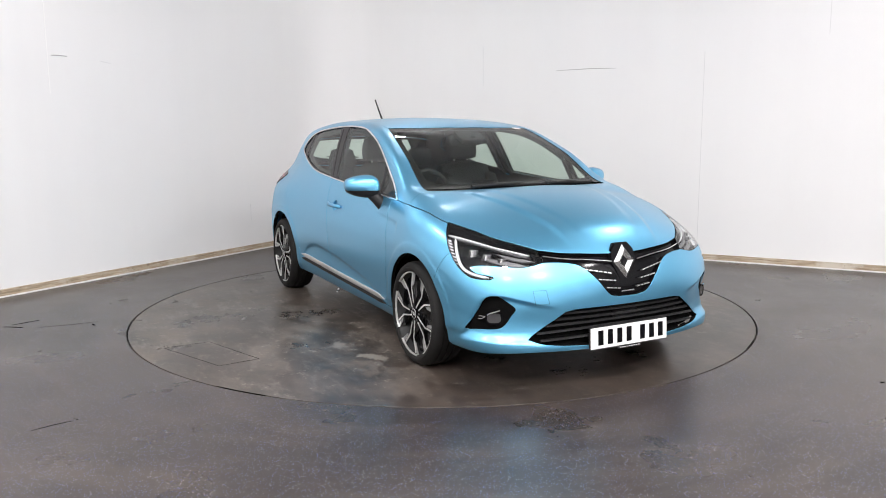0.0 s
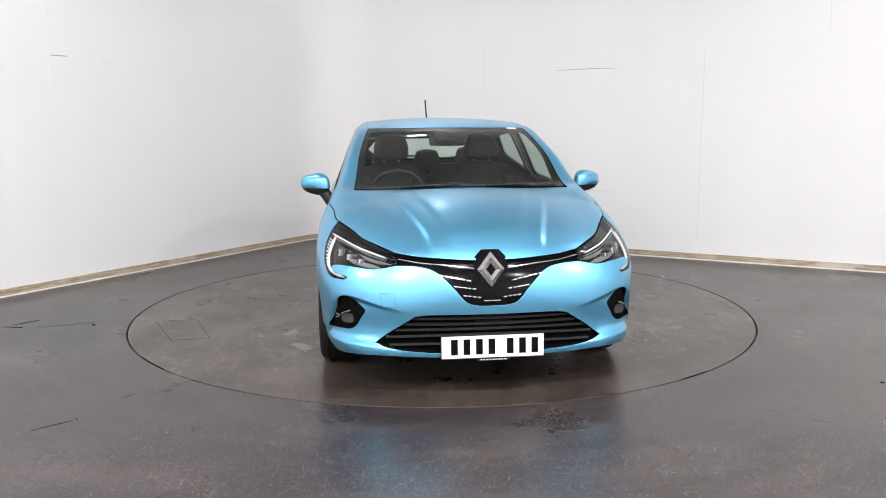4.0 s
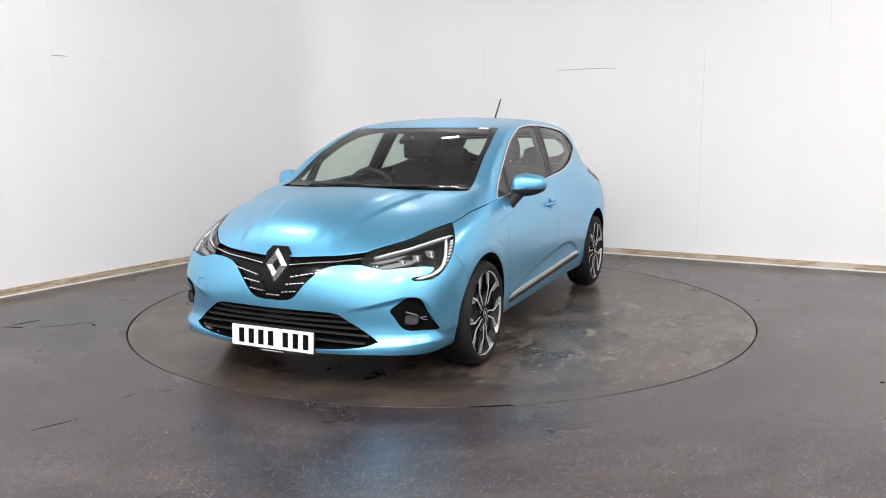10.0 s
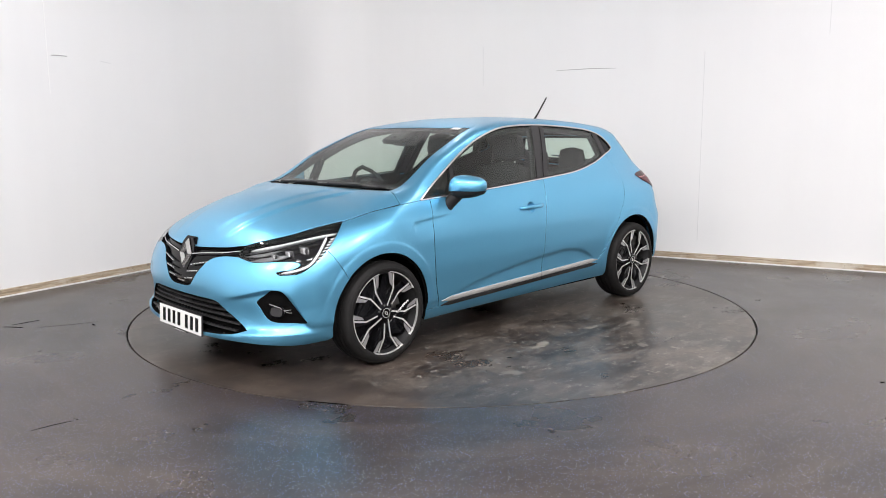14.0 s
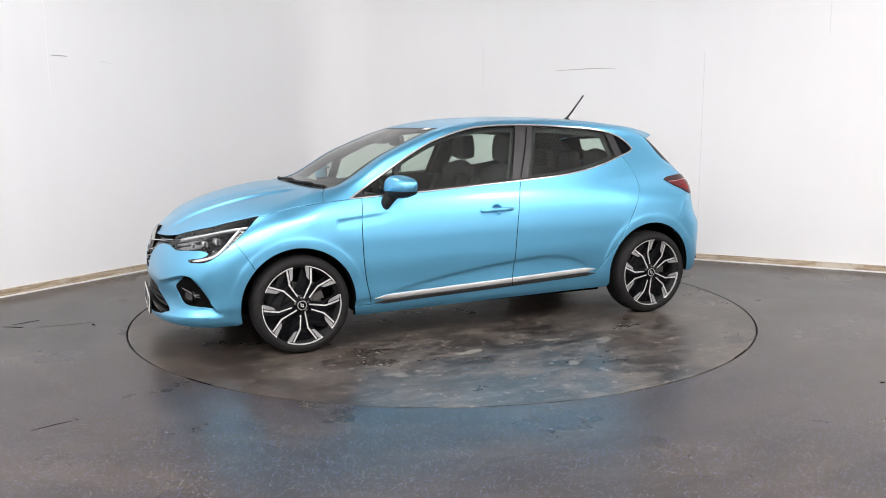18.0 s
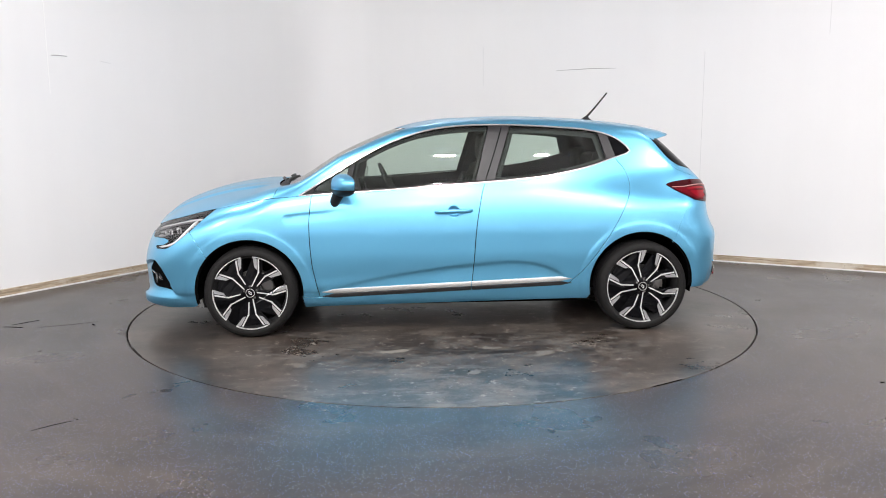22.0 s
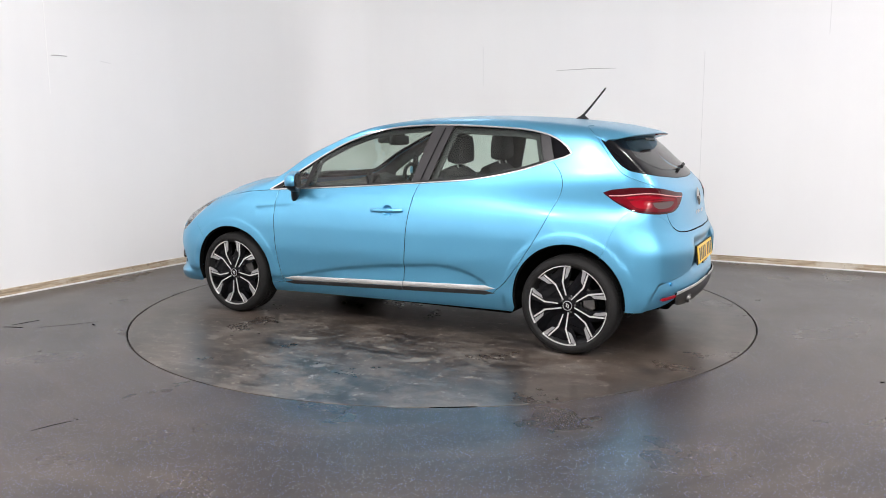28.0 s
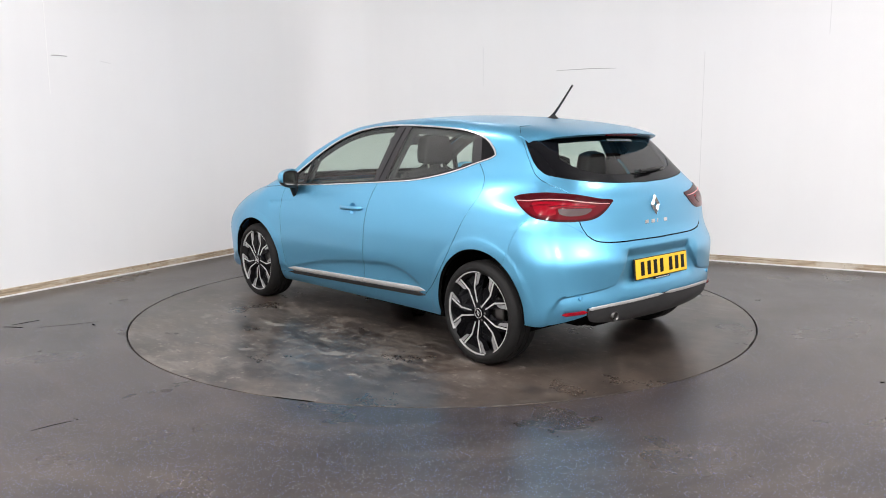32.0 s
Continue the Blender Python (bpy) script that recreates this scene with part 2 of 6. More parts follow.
def prism(bm, outline, z0, z1, m=None, bevel=0.0):
    """A slab with a flat outline of (x, y), from z0 to z1."""
    lo = [bm.verts.new((x, y, z0)) for x, y in outline]
    hi = [bm.verts.new((x, y, z1)) for x, y in outline]
    n = len(outline)
    fs = [bm.faces.new(hi), bm.faces.new(lo[::-1])]
    fs += [bm.faces.new((lo[i], lo[(i + 1) % n], hi[(i + 1) % n], hi[i])) for i in range(n)]
    bmesh.ops.recalc_face_normals(bm, faces=fs)
    if bevel:
        bmesh.ops.bevel(bm, geom=list({e for e in fs[0].edges}), offset=bevel, segments=2, affect="EDGES")
    if m is not None:
        bmesh.ops.transform(bm, matrix=m, verts=list({v for v in bm.verts if v in set(lo + hi)} | {v for f in fs if f.is_valid for v in f.verts}))
    return bm


def tube(bm, pts, r, seg=8, flat=1.0, close=False):
    """A round bar along points."""
    pts = [Vector(p) for p in pts]
    rings, n = [], len(pts)
    for i, p in enumerate(pts):
        a, b = pts[(i - 1) % n if close else max(i - 1, 0)], pts[(i + 1) % n if close else min(i + 1, n - 1)]
        d = (b - a).normalized()
        u = d.cross(Vector((0, 0, 1)))
        u = (u if u.length > 1e-3 else d.cross(Vector((0, 1, 0)))).normalized()
        w = u.cross(d)
        rad = r[i] if isinstance(r, (list, tuple)) else r
        rings.append([bm.verts.new(p + (u * math.cos(2 * math.pi * k / seg) * flat + w * math.sin(2 * math.pi * k / seg)) * rad) for k in range(seg)])
    for a, b in list(zip(rings, rings[1:])) + ([(rings[-1], rings[0])] if close else []):
        for k in range(seg):
            bm.faces.new((a[k], a[(k + 1) % seg], b[(k + 1) % seg], b[k]))
    if not close:
        bm.faces.new(rings[0][::-1]), bm.faces.new(rings[-1])
    bmesh.ops.recalc_face_normals(bm, faces=bm.faces)
    return bm


# ---- the studio ----
def wall_plan(back=0.0, n=14, radius=0.73):
    """The walls' line: along the left wall, round the coved corner, along the right wall. back: metres behind the face."""
    c = CORNER + (ALONG_L + ALONG_R) * radius
    pts = [CORNER + ALONG_L * ROOM_L]
    for i in range(n + 1):
        a = math.pi / 2 * i / n
        pts.append(c - (ALONG_R * math.cos(a) + ALONG_L * math.sin(a)) * (radius + back))
    pts[0] = pts[0] - ALONG_R * back
    pts.append(CORNER + ALONG_R * ROOM_R - ALONG_L * back)
    return [(p.x, p.y) for p in pts]


def curtain(name, plan_in, plan_out, z0, z1, mat, smooth=True, bevel=0.0):
    n = len(plan_in)
    v = [(x, y, z0) for x, y in plan_in] + [(x, y, z1) for x, y in plan_in] + [(x, y, z0) for x, y in plan_out] + [(x, y, z1) for x, y in plan_out]
    f = []
    for i in range(n - 1):
        f += [(i + 1, i, n + i, n + i + 1), (2 * n + i, 2 * n + i + 1, 3 * n + i + 1, 3 * n + i), (n + i + 1, n + i, 3 * n + i, 3 * n + i + 1), (i, i + 1, 2 * n + i + 1, 2 * n + i)]
    f += [(0, 2 * n, 3 * n, n), (n - 1, 2 * n - 1, 4 * n - 1, 3 * n - 1)]
    bm = bmesh.new()
    bm.from_mesh(mesh_of(name, v, f, mat))
    return part(name, bm, mat, smooth=40)


def wall_material():
    m = material("white_wall_paint", (0.80, 0.80, 0.805), 0.62)
    n = Nodes(m)
    broad = n.ramp(n.noise(0.35, 3), (0.3, (0.775, 0.775, 0.785)), (0.7, (0.815, 0.815, 0.815)))
    streak = n.ramp(n.noise(3.0, 5, vec=n.stretch(1, 1, 0.08)), (0.35, 0.985), (0.65, 1.0))
    n.link(n.mix(1.0, broad, streak, "MULTIPLY"), n.b.inputs["Base Color"])
    n.bump(n.noise(60, 3), 0.04, 0.003)
    return m


def turned(n):
    """Coordinates that stretch round the turntable's axis, for smears left by turning."""
    l, x, c = n.t.nodes.new("ShaderNodeVectorMath"), n.t.nodes.new("ShaderNodeSeparateXYZ"), n.t.nodes.new("ShaderNodeCombineXYZ")
    l.operation = "LENGTH"
    n.link(n.coord, l.inputs[0]).link(n.coord, x.inputs[0]).link(l.outputs["Value"], c.inputs[0])
    for k in (0, 1):
        f = n.t.nodes.new("ShaderNodeMath")
        f.operation = "MULTIPLY"
        f.inputs[1].default_value = 0.22
        n.link(x.outputs[k], f.inputs[0]).link(f.outputs[0], c.inputs[k + 1])
    return c.outputs[0]


def spot(n, x, y, wide, deep, turn=0.0):
    """1 inside a ragged oblong patch, 0 outside."""
    mp = n.t.nodes.new("ShaderNodeMapping")
    mp.vector_type = "TEXTURE"
    mp.inputs["Location"].default_value = (x, y, 0)
    mp.inputs["Rotation"].default_value = (0, 0, radians(turn))
    mp.inputs["Scale"].default_value = (wide, deep, 1)
    l, add = n.t.nodes.new("ShaderNodeVectorMath"), n.t.nodes.new("ShaderNodeMath")
    l.operation, add.operation = "LENGTH", "ADD"
    n.link(n.coord, mp.inputs[0]).link(mp.outputs[0], l.inputs[0]).link(l.outputs["Value"], add.inputs[0])
    n.link(n.ramp(n.noise(9, 8, 0.7), (0.3, 0.0), (0.7, 0.9)), add.inputs[1])
    return n.ramp(add.outputs[0], (0.75, 1.0), (1.0, 0.0))


def floor_material(name, stains):
    m = material(name, (0.05, 0.047, 0.047), 0.3)
    n = Nodes(m)
    big = n.noise(0.55, 5)
    base = n.mix(n.ramp(big, (0.40, 0.0), (0.62, 1.0)), (0.025, 0.0198, 0.0172), (0.043, 0.0325, 0.0250))
    fine = n.ramp(n.noise(9, 6, 0.65), (0.3, 0.78), (0.7, 1.14))
    base = n.mix(1.0, base, fine, "MULTIPLY")
    # dull streaks and tyre marks that follow the turning
    wheel_mark = n.ramp(n.noise(5.5, 7, 0.62, vec=turned(n)), (0.47, 0.0), (0.66, 0.6))
    base = n.mix(wheel_mark, base, (0.066, 0.051, 0.041))
    dark_mark = n.ramp(n.noise(9.0, 6, 0.6, vec=turned(n)), (0.58, 0.0), (0.70, 0.5))
    base = n.mix(dark_mark, base, (0.020, 0.017, 0.016))
    rough = n.ramp(n.noise(1.3, 5), (0.3, 0.25), (0.7, 0.34))
    # coloured flakes in the vinyl
    for scale, low, hue in ((92, 0.66, (0.20, 0.25, 0.62)), (78, 0.76, (0.52, 0.52, 0.58)), (160, 0.60, (0.10, 0.095, 0.10))):
        cell = n.cells(scale, True)
        dot = n.ramp(cell.outputs["Distance"], (0.14, 1.0), (0.21, 0.0))
        pick = n.ramp(cell.outputs["Color"], (low, 0.0), (low + 0.03, 1.0))
        amount = n.mix(1.0, n.mix(1.0, dot, pick, "MULTIPLY"), 0.12 if stains else 0.55, "MULTIPLY")
        base = n.mix(amount, base, hue)
    if stains:
        # dried smears, pale chips and dark scuffs
        base = n.mix(1.0, base, 0.80, "MULTIPLY")
        patch = n.ramp(n.noise(0.85, 3), (0.32, 0.25), (0.52, 1.0))
        brown = n.ramp(n.noise(1.7, 8, 0.68), (0.46, 0.0), (0.60, 0.75))
        base = n.mix(brown, base, (0.070, 0.053, 0.043))
        smear = n.ramp(n.noise(2.9, 13, 0.72, vec=n.stretch(0.8, 1.15, 1)), (0.47, 0.0), (0.54, 0.55), (0.63, 1.0))
        broken = n.ramp(n.noise(22, 8, 0.72), (0.38, 0.15), (0.56, 1.0))
        # less dust before and behind the car, which also paints in its shadow there
        ends, far_end = n.t.nodes.new("ShaderNodeSeparateXYZ"), n.t.nodes.new("ShaderNodeMath")
        far_end.operation = "MULTIPLY"
        n.link(n.coord, ends.inputs[0]).link(ends.outputs[0], far_end.inputs[0]).link(ends.outputs[0], far_end.inputs[1])
        spread = n.t.nodes.new("ShaderNodeMath")
        spread.operation = "DIVIDE"
        spread.inputs[1].default_value = 5.0
        n.link(far_end.outputs[0], spread.inputs[0])
        patch = n.mix(1.0, patch, n.ramp(spread.outputs[0], (0.30, 1.0), (0.62, 0.25)), "MULTIPLY")
        dust = n.mix(1.0, n.mix(1.0, smear, patch, "MULTIPLY"), broken, "MULTIPLY")
        base = n.mix(dust, base, (0.155, 0.132, 0.112))
        wiped = n.mix(1.0, n.ramp(n.noise(6.5, 10, 0.74, vec=n.stretch(0.55, 1.5, 1)), (0.52, 0.0), (0.60, 0.75)), patch, "MULTIPLY")
        base = n.mix(wiped, base, (0.135, 0.119, 0.104))
        chip = n.mix(1.0, n.ramp(n.noise(13, 9, 0.75), (0.580, 0.0), (0.620, 0.95)), patch, "MULTIPLY")
        base = n.mix(chip, base, (0.27, 0.24, 0.21))
        scuff_ = n.ramp(n.noise(2.3, 9, 0.66), (0.54, 0.0), (0.68, 0.7))
        base = n.mix(scuff_, base, (0.015, 0.015, 0.018))
        for x, y, wide, deep, turn, tone in ((0.34, 1.25, 0.20, 0.07, 10, (0.25, 0.225, 0.19)), (-0.25, 1.23, 0.17, 0.06, -8, (0.22, 0.20, 0.17)), (-0.55, 1.35, 0.20, 0.09, 25, (0.20, 0.18, 0.155)), (1.04, -1.0, 0.30, 0.10, 30, (0.21, 0.19, 0.165)),
                                             (0.68, -1.1, 0.20, 0.08, -20, (0.20, 0.18, 0.16)), (0.40, 1.43, 0.17, 0.05, 12, (0.012, 0.012, 0.015)), (-0.1, 1.7, 0.12, 0.06, 40, (0.17, 0.15, 0.13)), (0.9, 1.5, 0.15, 0.08, -35, (0.16, 0.14, 0.12))):
            base = n.mix(n.mix(1.0, spot(n, x, y, wide, deep, turn), 0.85, "MULTIPLY"), base, tone)
        rough = n.mix(n.mix(0.5, dust, chip), rough, (0.55, 0.55, 0.55))
    n.link(base, n.b.inputs["Base Color"])
    n.link(rough, n.b.inputs["Roughness"])
    n.b.inputs["Specular IOR Level"].default_value = 0.40
    n.bump(n.noise(45, 4), 0.02, 0.003)
    return m


WALL = wall_material()
REAR_WALL = grainy("plain_wall_paint", (0.84, 0.84, 0.84), 0.7, 6, amount=0.05)
FLOOR = floor_material("speckled_vinyl", False)
TABLE = floor_material("stained_vinyl", True)


def skirting_material():
    m = material("worn_skirting_wood", (0.44, 0.37, 0.285), 0.5)
    n = Nodes(m)
    grain = n.ramp(n.noise(5, 8, 0.7, vec=n.stretch(1, 1, 14)), (0.35, (0.23, 0.165, 0.105)), (0.50, (0.42, 0.335, 0.24)), (0.66, (0.58, 0.50, 0.39)))
    worn = n.ramp(n.noise(2.2, 6, 0.7), (0.52, 0.0), (0.64, 0.8))
    both_ = n.mix(worn, grain, (0.60, 0.55, 0.47))
    dirt = n.ramp(n.noise(9, 7, 0.75), (0.58, 0.0), (0.66, 0.7))
    n.link(n.mix(dirt, both_, (0.16, 0.115, 0.075)), n.b.inputs["Base Color"])
    n.bump(n.noise(30, 4), 0.1, 0.003)
    return m


OAK = skirting_material()
CEILING = grainy("ceiling_paint", (0.80, 0.80, 0.79), 0.9, 8, amount=0.05)
RADIUS = 2.265

walls = tagged(curtain("wall_north", wall_plan(), wall_plan(0.2), -0.05, CEIL, WALL), "smooth white painted studio wall with a coved corner", "wall", kind="structure")
tagged(curtain("baseboard", wall_plan(-0.018), wall_plan(-0.001), 0.0, 0.066, OAK), "worn pale wooden skirting board along white wall", "baseboard", kind="structure")
tagged(curtain("trim", wall_plan(-0.026), wall_plan(-0.018), 0.0, 0.012, PLATE_WHITE), "thin pale bead at foot of skirting", "trim", kind="structure")


def slab(name, corners, z0, z1, mat):
    bm = bmesh.new()
    prism(bm, [(p.x, p.y) for p in corners], z0, z1)
    return part(name, bm, mat)


# two walls and a ceiling out of view, added to bounce light back in
far_l, far_r, far_c = room_place(ROOM_L, 0, 0), room_place(0, ROOM_R, 0), room_place(ROOM_L, ROOM_R, 0)
tagged(slab("unseen_wall_south", [far_r, far_r + ALONG_R * 0.2, far_c + ALONG_R * 0.2, far_c], -0.05, CEIL, REAR_WALL), "plain white painted wall, unseen, added to close the room", "wall", kind="structure")
tagged(slab("unseen_wall_west", [far_l, far_c, far_c + ALONG_L * 0.2, far_l + ALONG_L * 0.2], -0.05, CEIL, REAR_WALL), "plain white painted wall, unseen, added to close the room", "wall", kind="structure")
out = [CORNER - ALONG_L * 0.3 - ALONG_R * 0.3, far_l - ALONG_R * 0.3 + ALONG_L * 0.3, far_c + (ALONG_L + ALONG_R) * 0.3, far_r + ALONG_R * 0.3 - ALONG_L * 0.3]
tagged(slab("ceiling", out, CEIL, CEIL + 0.2, CEILING), "plain white studio ceiling, unseen, added to close the room", "ceiling", kind="structure")

# the floor, with a round well for the turntable
def floor_sheet():
    n = 160
    bm = bmesh.new()
    ring = [bm.verts.new((RADIUS * math.cos(2 * math.pi * i / n), RADIUS * math.sin(2 * math.pi * i / n), 0)) for i in range(n)]
    low = [bm.verts.new((v.co.x, v.co.y, -0.06)) for v in ring]
    mid = bm.verts.new((0, 0, -0.06))
    outer = [bm.verts.new((p.x, p.y, 0)) for p in out]
    for i in range(n):
        j = (i + 1) % n
        bm.faces.new((ring[i], ring[j], low[j], low[i]))
        bm.faces.new((low[i], low[j], mid))
    es = [bm.edges.get((ring[i], ring[(i + 1) % n])) for i in range(n)] + [bm.edges.new((outer[i], outer[(i + 1) % 4])) for i in range(4)]
    bmesh.ops.triangle_fill(bm, edges=es, use_beauty=True)
    bmesh.ops.recalc_face_normals(bm, faces=bm.faces)
    ob = part("floor", bm, FLOOR)
    return tagged(ob, "dark grey speckled vinyl studio floor, scuffed", "floor", kind="structure")


floor_ob = floor_sheet()


# ---- marks on wall and floor ----
INK = material("dark_scuff", (0.10, 0.10, 0.10), 0.7)
GREY_INK = material("grey_scuff", (0.36, 0.36, 0.36), 0.7)
JOINT = grainy("joint_shade", (0.66, 0.66, 0.67), 0.7, 20, amount=0.05, bump=0)
PALE = material("pale_joint", (0.86, 0.86, 0.86), 0.6)


def on_wall(side, s, z, out=0.0):
    """A place on a wall: s metres from the corner along it."""
    a, b = (ALONG_L, ALONG_R) if side == "left" else (ALONG_R, ALONG_L)
    return CORNER + a * s + b * out + Vector((0, 0, z))


def wall_strip(name, side, s, z0, z1, wide, mat):
    """A thin upright joint in the wall."""
    a = ALONG_L if side == "left" else ALONG_R
    b = ALONG_R if side == "left" else ALONG_L
    bm = bmesh.new()
    p = on_wall(side, s, 0)
    vs = [p - a * wide / 2 + b * 0.001, p + a * wide / 2 + b * 0.001, p + a * wide / 2 - b * 0.004, p - a * wide / 2 - b * 0.004]
    prism(bm, [(v.x, v.y) for v in vs], z0, z1)
    return part(name, bm, mat, walls)


def scuff(side, pts, r, mat=INK):
    bm = bmesh.new()
    n = len(pts)
    tube(bm, [on_wall(side, s, z, 0.0) for s, z in pts], [r * (0.3 + 0.7 * math.sin(math.pi * (i + 0.5) / n)) for i in range(n)], 6)
    return part("scuff", bm, mat, walls)


wall_strip("wall_joint", "left", 3.905, 1.67, CEIL, 0.006, PALE)
wall_strip("wall_joint", "left", 1.576, 0.34, 0.53, 0.004, JOINT)
wall_strip("wall_joint", "right", 2.12, 1.84, 2.28, 0.005, JOINT)
wall_strip("wall_joint", "right", 4.57, 0.20, 2.1, 0.004, JOINT)
wall_strip("wall_joint", "right", 5.68, 2.2, CEIL, 0.005, JOINT)
scuff("left", [(3.871, 1.991), (3.803, 1.995), (3.724, 1.993)], 0.006, GREY_INK)
scuff("left", [(3.39, 1.974), (3.34, 1.970), (3.285, 1.961)], 0.003, JOINT)
scuff("right", [(3.01, 1.977), (3.204, 1.981), (3.425, 1.983), (3.671, 1.976)], 0.004, GREY_INK)
scuff("right", [(3.223, 0.677), (3.45, 0.682), (3.675, 0.684)], 0.003, JOINT)
scuff("right", [(3.213, 0.495), (3.40, 0.502), (3.554, 0.508)], 0.003, JOINT)


def floor_mark(pts, r, mat):
    bm = bmesh.new()
    n = len(pts)
    tube(bm, [(x, y, -0.0005) for x, y in pts], [r * (0.35 + 0.65 * math.sin(math.pi * (i + 0.5) / n)) for i in range(n)], 6)
    return part("floor_cut", bm, mat, floor_ob)


for pts, r in (([(-3.02, -0.55), (-2.97, -0.49), (-2.90, -0.41)], 0.004), ([(-3.05, -0.60), (-2.97, -0.61), (-2.90, -0.63)], 0.005), ([(-2.46, -0.54), (-2.43, -0.57)], 0.007),
               ([(-1.86, -2.52), (-1.79, -2.45), (-1.725, -2.40)], 0.0028), ([(-1.735, -2.375), (-1.71, -2.385)], 0.003), ([(2.31, -1.93), (2.33, -1.935)], 0.008), ([(-2.80, -0.62), (-2.62, -0.55), (-2.45, -0.46)], 0.002)):
    floor_mark(pts, r, DARK)


# ---- ceiling lights, all out of view ----
PANEL_GLOW = glow_material("lamp_diffuser", (1.0, 0.985, 0.97), 6.0)
CASE = grainy("lamp_case", (0.6, 0.6, 0.6), 0.5, 20)
# a row before the turntable, three weak ones added only to brighten the walls, and stronger ones round the back of the
# room: x, y, share of power
for x, y, share in ((-1.10, -4.70, KEY), (0.50, -4.80, KEY), (2.10, -4.70, KEY), (-3.1, -0.4, 0.54), (-0.3, 3.1, 0.13), (3.9, -0.2, 0.38), (-4.6, -5.2, 2.0), (-2.2, -6.7, 2.0), (0.4, -7.9, 2.0), (3.2, -6.9, 2.0), (5.4, -4.2, 2.0)):
    c = Vector((x, y, CEIL))
    m = Matrix.Translation(c)
    lamp = new("ceiling_light")
    lamp.matrix_world = m
    tagged(lamp, "flush oblong white ceiling light, out of view", "ceiling light", "ceiling lights")
    bm = bmesh.new()
    box(bm, (-0.18, -0.10, -0.045), (0.18, 0.10, -0.001), 0.008)
    part("case", bm, CASE, lamp, smooth=40)
    bm = bmesh.new()
    box(bm, (-0.16, -0.08, -0.056), (0.16, 0.08, -0.0455), 0.004)
    part("diffuser", bm, PANEL_GLOW, lamp, smooth=60)
    d = bpy.data.lights.new("ceiling_lamp", "AREA")
    d.shape, d.size, d.size_y, d.energy, d.color = "RECTANGLE", 0.30, 0.14, LAMP_POWER * share, (1.0, 0.968, 0.962)
    tagged(new("ceiling_lamp", d), "glow of a ceiling light", "light").matrix_world = m @ Matrix.Translation((0, 0, -0.07))


# ---- panels laid on the skin ----
class Chart:
    """Flat coordinates over part of the skin: wrap (round the car's long axis), top (plan), front and rear (round an upright axis)."""
    def __init__(self, kind):
        self.kind = kind

    def flat(self, p):
        x, y, z = p[..., 0], p[..., 1], p[..., 2]
        if self.kind == "wrap":
            return np.stack([x, np.arctan2(z - 0.55, y) * 0.85], -1)
        if self.kind == "top":
            return np.stack([x, y], -1)
        s = 1 if self.kind == "front" else -1
        return np.stack([np.arctan2(y, s * x - 0.9) * 1.1, z], -1)

    def place(self, q):
        a, b = q[..., 0], q[..., 1]
        zero = np.zeros_like(a)
        if self.kind == "wrap":
            o, d = np.stack([a, zero, zero + 0.55], -1), np.stack([zero, np.cos(b / 0.85), np.sin(b / 0.85)], -1)
        elif self.kind == "top":
            o, d = np.stack([a, b, zero + 0.5], -1), np.stack([zero, zero, zero + 1], -1)
        else:
            s = 1 if self.kind == "front" else -1
            o, d = np.stack([zero + s * 0.9, zero, b], -1), np.stack([s * np.cos(a / 1.1), np.sin(a / 1.1), zero], -1)
        return meet(o, d)


WRAP, PLAN, FRONT, REAR = Chart("wrap"), Chart("top"), Chart("front"), Chart("rear")


def curve(pts, gap=0.012):
    """A smooth line through points, at even steps."""
    p = np.array(pts, float)
    if len(p) > 2:
        ext = np.vstack([2 * p[0] - p[1], p, 2 * p[-1] - p[-2]])
        rows = []
        for i in range(1, len(ext) - 2):
            a, b, c, d = ext[i - 1:i + 3]
            n = max(2, int(np.linalg.norm(c - b) / 0.004))
            for t in np.arange(n) / n:
                rows.append(0.5 * (2 * b + (c - a) * t + (2 * a - 5 * b + 4 * c - d) * t * t + (3 * b - a - 3 * c + d) * t**3))
        p = np.array(rows + [p[-1]])
    s = np.concatenate([[0], np.cumsum(np.linalg.norm(np.diff(p, axis=0), axis=1))])
    n = max(1, int(round(s[-1] / gap)))
    u = np.linspace(0, s[-1], n + 1)
    return np.stack([np.interp(u, s, p[:, i]) for i in range(p.shape[1])], -1)


def snap(p):
    p = np.array(p, float)
    for _ in range(6):
        p = p - skin(p)[..., None] * normals(p)
    return p


def side_line(pts, gap=0.012):
    """A line on the left flank, given in side view (x, z)."""
    q = curve(pts, gap)
    o = np.stack([q[:, 0], np.zeros(len(q)), q[:, 1]], -1)
    return meet(o, np.array([0.0, 1.0, 0.0]))


def plan_line(pts, gap=0.012):
    """A line on the top, given in plan (x, y)."""
    q = curve(pts, gap)
    o = np.stack([q[:, 0], q[:, 1], np.full(len(q), 0.5)], -1)
    return meet(o, np.array([0.0, 0.0, 1.0]))


def line(pts, gap=0.012):
    """A line through points in space, laid on the skin."""
    return snap(curve(pts, gap))


def arc(hole, a0, a1, grow=0.0):
    cx, cz, r = hole
    a = np.radians(np.linspace(a0, a1, 60))
    return side_line([(cx + (r + grow) * math.cos(t), cz + (r + grow) * math.sin(t)) for t in a])


